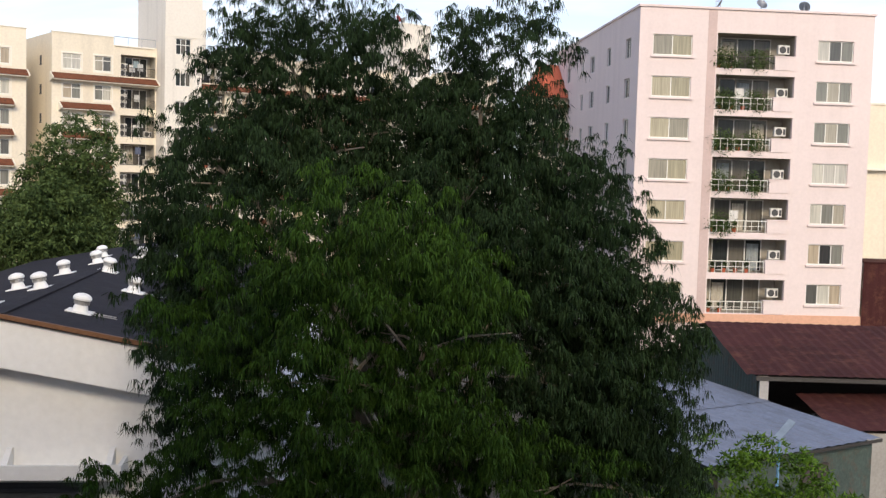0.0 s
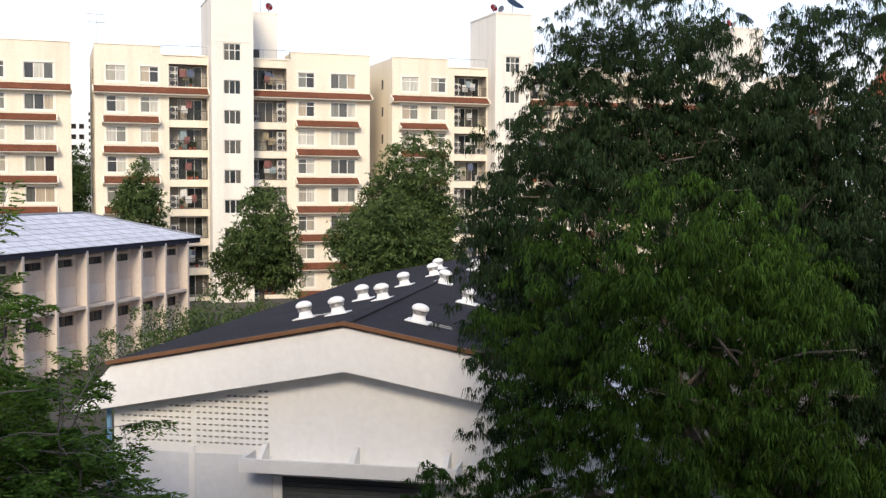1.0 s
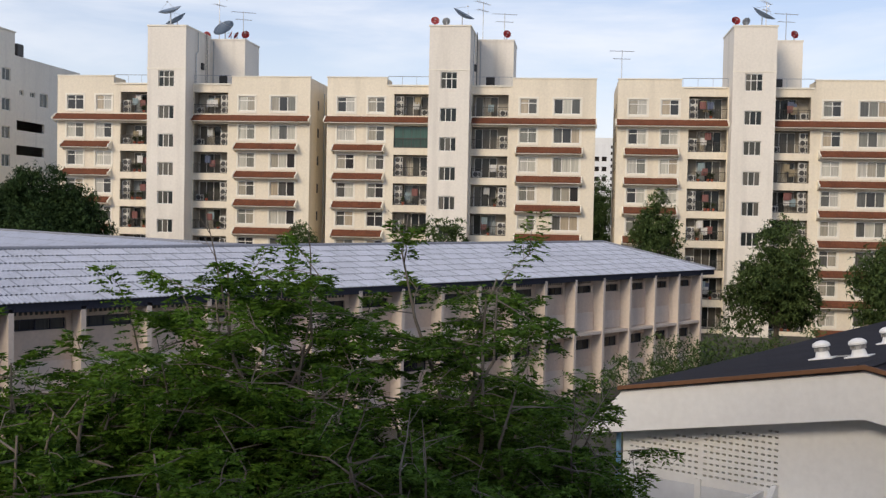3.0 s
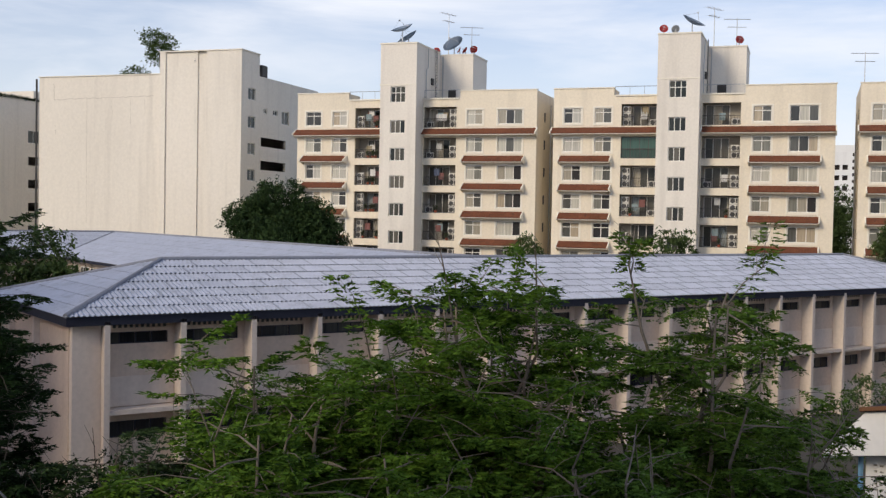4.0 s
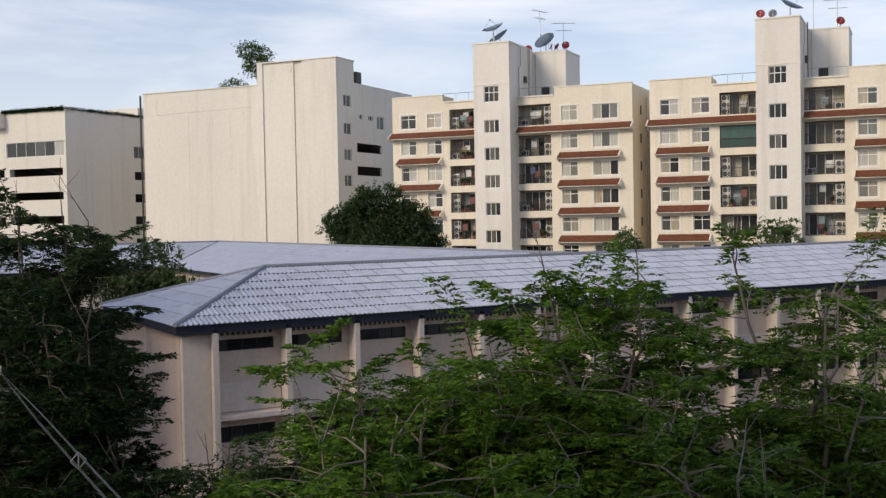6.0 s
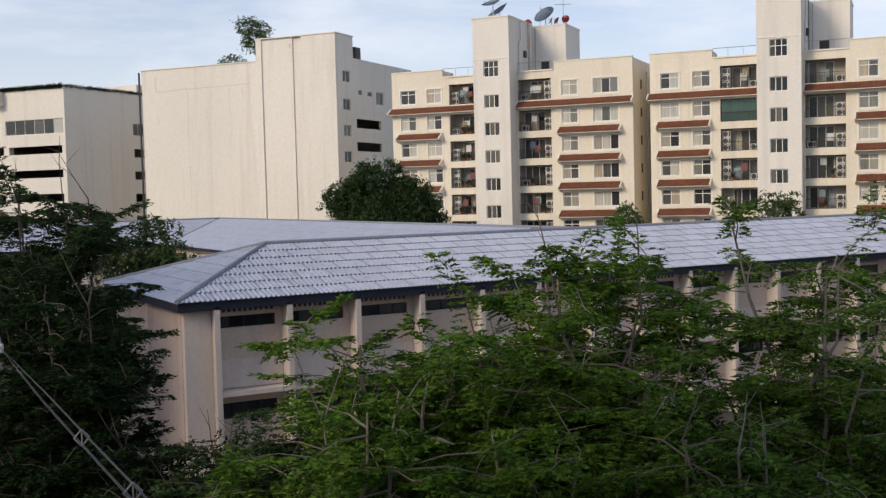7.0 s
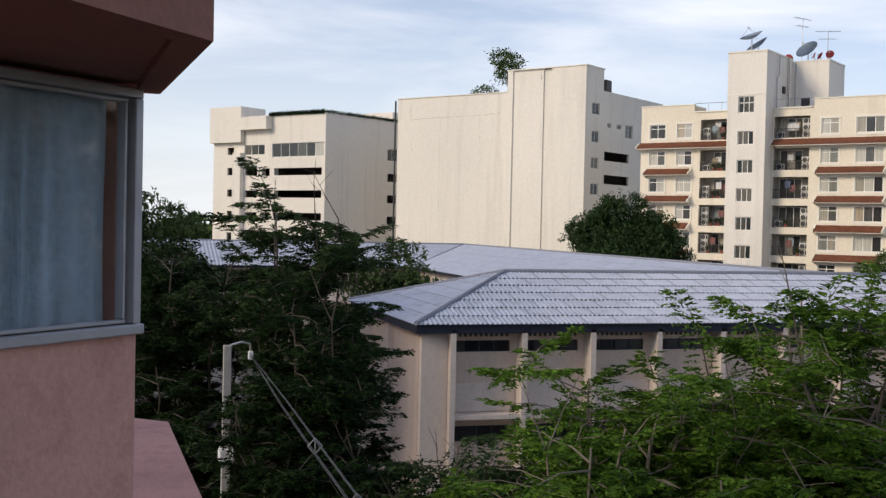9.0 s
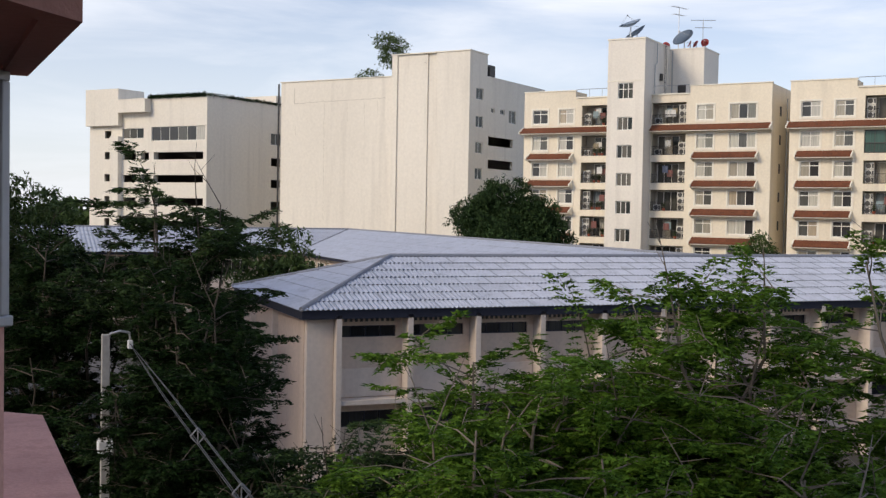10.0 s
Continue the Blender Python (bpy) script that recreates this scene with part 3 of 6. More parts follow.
            for s in range(rnd.choice([0, 1, 2, 4])):
                put("washing", CLOTH[rnd.randrange(6)], bc, pose(rnd.uniform(1.0, b - a - 1.6), rnd.uniform(0.3, 0.7), rnd.uniform(1.2, 2.0)))
            for s in range(rnd.choice([0, 0, 1, 3])):
                put("potted_plant", POTTED, bc, pose(rnd.uniform(0.9, b - a - 0.9), 0.32, 0.0, 0, 0, rnd.uniform(0, 360)), "leafy potted plant")
            if rnd.random() < 0.45:
                put("curtain", DRAPE[rnd.randrange(2)], bc, pose(fx + rnd.choice([0.05, dw / 3, dw * 0.62]), 1.36, 0.05))
    # small openings on the end walls
    slit = mesh("window", boxes((0, 0, 0, 0.05, 0.55, 0.9), (-0.02, -0.05, -0.06, 0.02, 0.6, 0.0)), GRILLE)
    for k in range(8):
        for y in (3.2, 8.4):
            put("window", slit, blk, pose(BW - 0.02, y, HEAD - STOREY * k - 1.0))
            put("window", slit, blk, pose(-0.02, y, HEAD - STOREY * k - 1.0))
    part("downpipe", boxes((BW, 6.0, 0, BW + 0.1, 6.1, 23.6)), STEEL, blk)
    # pipe rail along the roof edge
    for a, b in ((6.2, 10.5), (14.7, 18.6)):
        bm = bmesh.new()
        tube(bm, [(a, 0.1, 24.75), (b, 0.1, 24.75)], 0.03, 0.03)
        rail = part("roof_rail", bm, STEEL, blk)
        for i in range(4):
            x = a + (b - a) * i / 3
            bm = bmesh.new()
            tube(bm, [(x, 0.1, 23.85), (x, 0.1, 24.75)], 0.02, 0.02, 5)
            part("rail_post", bm, STEEL, rail)
    return blk


LEFTS = [-53.75, -25.1, 3.9, 33.2, 62.3]
for i, u in enumerate(LEFTS):
    apartment_block(u, 4 + i)


# rooftop dishes and aerials
def dish_meshes(r, material):
    bm = bmesh.new()
    rings = []
    for i in range(6):
        q = i / 5
        rings.append([bm.verts.new((r * q * math.cos(k * math.tau / 20), r * q * math.sin(k * math.tau / 20), 0.32 * r * q * q)) for k in range(20)] if i else [bm.verts.new((0, 0, 0))])
    for k in range(20):
        bm.faces.new((rings[0][0], rings[1][k], rings[1][(k + 1) % 20]))
    for s, t in zip(rings[1:], rings[2:]):
        for k in range(20):
            bm.faces.new((s[k], t[k], t[(k + 1) % 20], s[(k + 1) % 20]))
    bmesh.ops.solidify(bm, geom=bm.faces[:], thickness=0.03)
    bowl = mesh("bowl", bm, material)
    bm = bmesh.new()
    for k in range(3):
        a = k * math.tau / 3
        tube(bm, [(r * 0.9 * math.cos(a), r * 0.9 * math.sin(a), 0.3 * r), (0, 0, 0.95 * r)], 0.015, 0.012, 5)
    box(bm, -0.06, -0.06, 0.9 * r, 0.06, 0.06, 1.02 * r)
    arm = mesh("feed_arm", bm, STEEL)
    bm = bmesh.new()
    tube(bm, [(0, 0, -0.75 * r - 0.25), (0, 0, -0.03)], 0.06, 0.05, 8)
    box(bm, -0.25, -0.25, -0.75 * r - 0.3, 0.25, 0.25, -0.75 * r - 0.22)
    return bowl, arm, mesh("stand", bm, STEEL), r


BIGDISH, REDDISH, SMALLDISH = dish_meshes(1.2, GREYMETAL), dish_meshes(0.42, REDPLASTIC), dish_meshes(0.4, STEEL)


def dish(ms, u, d, z, turn, tilt, label):
    t = thing("satellite_dish", row_pose(u, d, z) @ pose(0, 0, 0, 0, 0, turn), label, "satellite dish", "rooftop dishes")
    base = 0.75 * ms[3] + 0.3
    put("stand", ms[2], t, pose(0, 0, base))
    b = put("bowl", ms[0], t, pose(0, 0, base, tilt))
    put("feed_arm", ms[1], b)


def aerial(u, d, z, h, turn):
    t = thing("television_aerial", row_pose(u, d, z) @ pose(0, 0, 0, 0, 0, turn), "thin metal television aerial on a roof mast", "aerial", "roof aerials")
    bm = bmesh.new()
    tube(bm, [(0, 0, 0), (0, 0, h)], 0.05, 0.035, 6)
    part("mast", bm, STEEL, t)
    for zz, w in ((h - 0.1, 1.3), (h - 0.9, 0.9)):
        bm = bmesh.new()
        tube(bm, [(-w, 0, zz), (w, 0, zz)], 0.03, 0.03, 5)
        boom = part("boom", bm, STEEL, t)
        for i in range(8):
            x = -w + 2 * w * i / 7
            bm = bmesh.new()
            tube(bm, [(x, -0.45 + 0.03 * i, zz), (x, 0.45 - 0.03 * i, zz)], 0.012, 0.012, 4)
            part("rod", bm, STEEL, boom)


GREYL, REDL = "large grey mesh satellite dish on the stair tower roof", "small red satellite dish on a tank room roof"
for i, u in enumerate(LEFTS):
    if i == 0:
        dish(BIGDISH, u + 12.3, 107.6, 29.8, -30, 24, GREYL)
        dish(BIGDISH, u + 11.9, 110.5, 29.4, -65, 32, GREYL)
        dish(BIGDISH, u + 15.6, 115.0, 29.25, -20, 48, GREYL)
        for du in (13.6, 16.4, 16.9, 17.9, 18.1):
            dish(REDDISH, u + du, 114.2 + du % 1, 29.25, 40 * du, 62, REDL)
        aerial(u + 17.0, 117.0, 29.25, 3.6, 25)
        aerial(u + 14.6, 116.0, 29.25, 5.0, 70)
    else:
        dish(REDDISH, u + 10.9, 107.3, 29.5, 10, 70, REDL)
        dish(SMALLDISH, u + 12.0, 107.6, 29.5, 200, 60, "small pale satellite dish on the stair tower roof")
        dish(BIGDISH, u + 13.5, 108.2, 29.5, 70, 30, GREYL)
        if i < 3:
            dish(REDDISH, u + 17.6, 113.8, 29.25, 20, 75, REDL)
            aerial(u + 17.2, 116.0, 29.25, 3.2, 15)
            aerial(u + 15.0, 115.0, 29.25, 4.2, 60)
aerial(LEFTS[2] + 0.6, 116, 23.4, 5.2, 10)


# ---------- tall cream buildings west of the row
def window_set(parent, rects, y, ups=1, pane=PANE, face=None):
    """Framed panes in openings of a wall; face: the pose of that wall."""
    for x0, z0, x1, z1 in rects:
        w, h = x1 - x0, z1 - z0
        us = [w * (i + 1) / (ups + 1) for i in range(ups)]
        m = pose(x0, y, z0)
        wd = part("window", frame_bm(w, h, 0.06, 0.08, us), ALU, parent, m=face @ m if face else m)
        e = [0.06, *us, w - 0.06]
        for a, b in zip(e, e[1:]):
            part("pane", boxes((a + 0.02, 0.03, 0.05, b - 0.02, 0.05, h - 0.05)), pane, wd)


def shell(name, m, label, category, w, d, h, material, front=(), right=(), left=(), thick=0.3, roof_drop=0.5, group=""):
    """A box building; front along local x at y = 0, right and left end walls with their own openings (y0, z0, y1, z1)."""
    t = thing(name, m, label, category, group)
    for nm, holes, ln, f in (("front_wall", front, w, Matrix()), ("right_wall", right, d, Matrix.Translation((w, 0, 0)) @ Matrix.Rotation(radians(90), 4, "Z")), ("left_wall", left, d, Matrix.Translation((0, d, 0)) @ Matrix.Rotation(radians(-90), 4, "Z"))):
        bm = bmesh.new()
        if nm == "left_wall":
            holes = [(d - b, z0, d - a, z1) for a, z0, b, z1 in holes]
        a0, a1 = (0, ln) if nm == "front_wall" else (thick, ln - thick)
        wall(bm, a0, a1, 0, h, holes, thick)
        part(nm, bm, material, t, m=f)
    part("rear_wall", boxes((0, d - thick, 0, w, d, h)), material, t)
    part("roof", boxes((thick, thick, h - roof_drop - 0.2, w - thick, d - thick, h - roof_drop)), CONCRETE, t)
    return t


RIGHT = lambda w: Matrix.Translation((w, 0, 0)) @ Matrix.Rotation(radians(90), 4, "Z")
e_w = 28.5
e_right = [(1.1, z, 2.9, z + 1.35) for z in (24.8, 21.5, 18.4, 15.3, 12.2, 9.1)]
e_slots = [(4.3, z, 10.8, z + 1.1) for z in (19.5, 16.7, 13.9, 11.1, 8.3)]
e_small = [(4.9, 23.5, 5.8, 24.1), (7.3, 23.5, 8.5, 24.1), (9.6, 22.6, 11.6, 24.2)]
tall = shell("car_park_tower", row_pose(-91.2, 112), "tall windowless cream building with vertical ribs and side openings", "building", e_w, 20, 27.8, OFFWHITE, right=e_right + e_slots + e_small)
part("upper_wall", boxes((17.6, 0, 27.8, e_w, 3.8, 30.3)), OFFWHITE, tall)
for x0, x1, y, z in ((17.6, 18.35, -0.5, 30.3), (22.6, 23.9, -0.12, 30.2), (23.9, e_w, -0.5, 30.3), (18.35, 22.6, -0.3, 30.3)):
    part("rib", boxes((x0, y, 0, x1, 0.0, z)), OFFWHITE, tall)
part("coping", boxes((-0.1, -0.12, 27.8, 17.5, 0.3, 27.9)), CREAM_TRIM, tall)
part("coping", boxes((17.5, -0.6, 30.3, e_w + 0.1, 3.9, 30.42)), CREAM_TRIM, tall)
window_set(tall, e_right, 0.12, 1, DOORPANE, RIGHT(e_w))
window_set(tall, e_small, 0.12, 1, DOORPANE, RIGHT(e_w))
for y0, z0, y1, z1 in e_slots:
    part("parking_bay", boxes((y0 - 0.3, 5.0, z0 - 0.4, y1 + 0.3, 5.1, z1 + 0.4), (y0 - 0.3, 0.31, z0 - 0.5, y1 + 0.3, 5.0, z0 - 0.4)), SHADEDARK, tall, m=RIGHT(e_w))
part("roof_tank", boxes((e_w - 1.4, 5.0, 27.9, e_w - 0.3, 6.4, 29.3), bevel=0.08), DARKMETAL, tall)
rnd = random.Random(17)


def crack(bm, x, z, dx, dz, n, wob, r):
    """A thin wandering crack or run-off line on the face of the wall."""
    pts = [(x + dx * i / n + rnd.uniform(-wob, wob), -0.008, z + dz * i / n + rnd.uniform(-wob, wob)) for i in range(n + 1)]
    tube(bm, pts, r, r, 4)


bm = bmesh.new()
for x0, x1, z in ((2.2, 6.9, 25.0), (7.0, 11.0, 25.05), (11.2, 16.4, 25.15)):
    crack(bm, x0, z, x1 - x0, 0.12, 16, 0.07, 0.022)
crack(bm, 2.2, 27.0, 0, -2.0, 6, 0.05, 0.018)
for x, z, l in ((7.0, 25.0, 15.0), (13.2, 25.0, 3.2), (10.6, 24.8, 2.4), (2.4, 22.0, 1.2), (15.2, 24.9, 1.5), (21.9, 29.4, 6.0)):
    crack(bm, x, z, 0.05, -l, 14, 0.04, 0.009)
part("wall_crack", bm, RECESS, tall, "faint cracks and seams in the render")
bm = bmesh.new()
tube(bm, [(-0.25, -0.2, 0), (-0.25, -0.2, 27.6)], 0.12, 0.12, 6)
part("downpipe", bm, DARKMETAL, tall, "dark pipe in the corner")
part("wall_lamp", boxes((22.1, -0.3, 29.0, 22.4, -0.02, 29.5), bevel=0.04), DARKMETAL, tall)

f_w = 22.2
f_rows = (17.75, 14.65, 11.55, 8.45, 5.4)
f_front = [(6.7, z, 21.6, z + 1.0) for z in f_rows] + [(3.0, z + 0.1, 4.3, z + 1.15) for z in (20.7, *f_rows)]
f_front += [(6.5, 20.7, 10.6, 22.1), (12.1, 20.3, 21.9, 22.2)]
f_right = [(13.2, z, 15.4, z + 1.15) for z in (17.4, 14.3, 11.2, 8.1)] + [(13.1, 20.4, 15.4, 22.1)]
f_left = [(4 + 4 * i, z, 5.2 + 4 * i, z + 1.1) for i in range(3) for z in f_rows]
deck = shell("parking_block", row_pose(-122.6, 108), "cream multi-storey car park with open dark decks and roof planting", "building", f_w, 22, 26.2, OFFWHITE, front=f_front, right=f_right, left=f_left)
window_set(deck, [f_front[-1]], 0.12, 5)
window_set(deck, [f_front[-2]], 0.12, 2, DOORPANE)
window_set(deck, [f_right[-1]], 0.12, 1, DOORPANE, RIGHT(f_w))
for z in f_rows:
    part("deck_interior", boxes((1, 7, z - 1.0, f_w - 0.4, 7.1, z + 1.6), (1, 0.4, z - 1.0, f_w - 0.4, 7.0, z - 0.8)), SHADEDARK, deck)
    for i, x in enumerate((9.1, 11.6)):
        part("column", boxes((x, 0.05, z, x + 0.9, 0.9, z + 1.0)), OFFWHITE, deck)
part("stair_tower", boxes((0, -0.8, 22.5, 6.5, 4, 27.6), (4.9, -0.8, 0, 6.5, -0.005, 21.0)), OFFWHITE, deck)
part("roof_box", boxes((6.52, -1.2, 24.2, 12.0, 3, 25.9), (6.5, -1.25, 25.9, 12.05, 3, 26.0)), OFFWHITE, deck)
part("rooftop_hut", boxes((15.5, 15, 25.6, 21.5, 21, 27.6)), OFFWHITE, deck)

# ---------- pale pink block to the north
p_w, p_h = 16.4, 23.45
pz = [21.65 - 2.79 * k for k in range(7)]
p_front = [(0.95, z - 1.38, 3.67, z) for z in pz] + [(12.47, z - 1.4, 15.0, z) for z in pz] + [(5.4, z - 2.1, 10.9, z + 0.25) for z in pz]
p_left = [(a, z - 1.35, a + b, z) for z in pz for a, b in ((2.2, 1.5), (8.0, 1.2), (13.5, 1.5), (17.5, 1.0), (23.0, 1.6))]
pink = shell("pink_apartment_block", Matrix.Translation((12.78, 73.9, 0)) @ Matrix.Rotation(radians(5), 4, "Z"), "pale pink seven-storey apartment block with planted balconies", "apartment building", p_w, 29, p_h, PINKPALE, front=p_front, left=p_left)
part("base_band", boxes((-0.06, -0.08, 2.1, p_w + 0.06, 0.0, 2.75)), PEACH, pink, "peach painted band")
part("coping", boxes((-0.1, -0.12, p_h, p_w + 0.1, 0.35, p_h + 0.15), (-0.1, 0.35, p_h, 0.35, 29, p_h + 0.15)), PINKPALE, pink)
# flat strip in darker pink paints the shade of a recessed joint
part("recessed_joint", boxes((4.72, -0.02, 2.8, 5.32, -0.004, p_h - 0.05)), mat("joint_shade_pink", (0.60, 0.46, 0.42), 0.9, 0.1), pink, "darker pink strip painting the shade of a vertical joint")
window_set(pink, [r for r in p_front[:7]], 0.1, 1, pane_mat("blind_pane", [(0.33, 0.30, 0.20), (0.40, 0.36, 0.25), (0.28, 0.26, 0.2)]))
window_set(pink, [r for r in p_front[7:14]], 0.1, 2)
LEFT = lambda d: Matrix.Translation((0, d, 0)) @ Matrix.Rotation(radians(-90), 4, "Z")
window_set(pink, [(29 - b, z0, 29 - a, z1) for a, z0, b, z1 in p_left], 0.1, 1, DOORPANE, LEFT(29))
for x0, z0, x1, z1 in p_front[:14]:
    part("sill", boxes((x0 - 0.15, -0.14, z0 - 0.16, x1 + 0.15, 0.0, z0 - 0.02)), PINKPALE, pink)
for i, (x0, z0, x1, z1) in enumerate(p_front[14:]):
    w, h = x1 - x0, z1 - z0
    bm = bmesh.new()
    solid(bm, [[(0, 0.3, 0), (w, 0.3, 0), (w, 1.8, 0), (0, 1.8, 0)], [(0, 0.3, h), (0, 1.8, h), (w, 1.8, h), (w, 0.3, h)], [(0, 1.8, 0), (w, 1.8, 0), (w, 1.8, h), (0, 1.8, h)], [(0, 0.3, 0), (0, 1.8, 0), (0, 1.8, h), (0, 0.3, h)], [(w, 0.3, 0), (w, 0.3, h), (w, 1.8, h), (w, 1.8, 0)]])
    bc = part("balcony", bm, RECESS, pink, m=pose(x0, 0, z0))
    part("door_frame", frame_bm(3.6, h - 0.1, 0.07, 0.06, [1.2, 2.4]), ALU, bc, m=pose(0.8, 1.7, 0.02))
    for q in range(3):
        part("pane", boxes((0.06, 0.02, 0.06, 1.14, 0.04, h - 0.2)), DOORPANE, bc, m=pose(0.8 + 1.2 * q, 1.7, 0.02))
    bm = boxes((0, -0.05, 0.78, 4.0, 0.0, 0.84), (0, -0.04, 0.42, 4.0, -0.01, 0.45))
    for q in range(9):
        box(bm, 0.49 * q, -0.045, 0, 0.49 * q + 0.03, -0.005, 0.78)
    part("railing", bm, ALU if i else DARKMETAL, bc)
    part("cooler_shelf", boxes((4.05, -0.06, -0.02, w, 0.25, 0.85), (4.0, -0.1, 0.85, w + 0.05, 0.3, 0.93)), PINKPALE, bc)
    place_cooler(bc, w - 1.1, 0.35, 0.96 if i % 2 else 1.1)
    for q in range(2 + i % 3):
        put("potted_plant", POTTED, bc, pose(0.3 + 0.8 * q + 0.2 * (i % 2), 0.45, 0.0, 0, 0, 70 * q + 40 * i), "leafy potted plant")
    if i % 3 == 1:
        put("washing", CLOTH[4], bc, pose(1.6, 0.6, 1.5))
    put("curtain", DRAPE[i % 2], bc, pose(0.9 + 1.2 * (i % 3), 1.62, 0.06))
for x, y in ((6.5, 3), (9.3, 2.6), (12.5, 2.8)):
    t = thing("satellite_dish", pink.matrix_basis @ pose(x, y, p_h - 0.5, 0, 0, 40 * x), "small pale satellite dish on the pink roof", "satellite dish", "rooftop dishes")
    put("stand", SMALLDISH[2], t, pose(0, 0, 0.6))
    bm = bmesh.new()
    tube(bm, [(0, 0, 0), (0, 0, 1.35)], 0.04, 0.035, 6)
    part("mast", bm, STEEL, t)
    put("feed_arm", SMALLDISH[1], put("bowl", SMALLDISH[0], t, pose(0, 0, 1.35, 55)))
neighbour = shell("cream_neighbour_block", Matrix.Translation((30.5, 80, 0)) @ Matrix.Rotation(radians(5), 4, "Z"), "plain cream block beside the pink one", "building", 14, 20, 17.8, CREAM)
part("coping", boxes((-0.1, -0.1, 17.8, 14.1, 20.1, 17.95), (-0.05, -0.5, 13.0, 14.0, 0.0, 13.2)), CREAM_TRIM, neighbour)

# red-roofed flats behind the great tree
rr = shell("red_roofed_flats", Matrix.Translation((7.6, 98, 0)) @ Matrix.Rotation(radians(3), 4, "Z"), "cream flats under a red tiled gable roof", "building", 9, 9, 19.2, CREAM, front=[(a, z, a + 1.5, z + 1.4) for a in (1, 4, 6.6) for z in (16.6, 13.7, 10.8, 7.9)])
window_set(rr, [(a, z, a + 1.5, z + 1.4) for a in (1, 4, 6.6) for z in (16.6, 13.7, 10.8, 7.9)], 0.1, 1, DOORPANE)
bm = bmesh.new()
solid(bm, [[(-0.6, -0.7, 19.0), (9.6, -0.7, 19.0), (8.8, 4.5, 22.4), (1.2, 4.5, 22.4)], [(9.6, 9.7, 19.0), (-0.6, 9.7, 19.0), (1.2, 4.5, 22.4), (8.8, 4.5, 22.4)], [(-0.6, 9.7, 19), (-0.6, -0.7, 19), (1.2, 4.5, 22.4)], [(9.6, -0.7, 19), (9.6, 9.7, 19), (8.8, 4.5, 22.4)], [(-0.6, -0.7, 19), (-0.6, 9.7, 19), (9.6, 9.7, 19), (9.6, -0.7, 19)]])
part("roof", bm, REDTILE, rr)
part("ledge", boxes((-0.1, -1.0, 18.1, 9.1, 0, 18.35), (-0.1, -1.0, 15.2, 9.1, 0, 15.45), (-0.1, -1.0, 12.3, 9.1, 0, 12.55)), TILE, rr)

# far towers seen through the gap in the row
for u, d, w, h in ((2.4, 330, 8, 32), (8.5, 520, 16, 47), (-190, 420, 40, 20), (-330, 380, 60, 17)):
    ft = shell("far_tower", row_pose(u, d), "distant pale tower block", "building", w, 14, h, WHITE, front=[(1 + a * 2.2, z, 2.4 + a * 2.2, z + 1.4) for a in range(int((w - 1) / 2.2)) for z in range(3, int(h) - 2, 3)], group="far towers")
    part("room_backing", boxes((0.5, 1.2, 0.5, w - 0.5, 1.3, h - 1)), SHADEDARK, ft)


# ---------- school with grey sheet roofs
def sheet_bm(w, ln, waves=7, amp=0.03):
    bm = bmesh.new()
    n = waves * 4
    lo = [bm.verts.new((w * i / n, -0.06, 0.045 + amp * math.sin(i * math.pi / 2))) for i in range(n + 1)]
    hi = [bm.verts.new((w * i / n, ln, 0.012 + amp * math.sin(i * math.pi / 2))) for i in range(n + 1)]
    un = [bm.verts.new((w * i / n, -0.06, 0.026 + amp * math.sin(i * math.pi / 2))) for i in range(n + 1)]
    for i in range(n):
        top = bm.faces.new((lo[i], lo[i + 1], hi[i + 1], hi[i]))
        edge = bm.faces.new((un[i], un[i + 1], lo[i + 1], lo[i]))
        # second slot: side strip and lower lip carry the painted lap shade
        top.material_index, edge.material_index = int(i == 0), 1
    return bm


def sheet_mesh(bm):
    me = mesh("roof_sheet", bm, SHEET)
    me.materials.append(LAPSHADE)
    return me


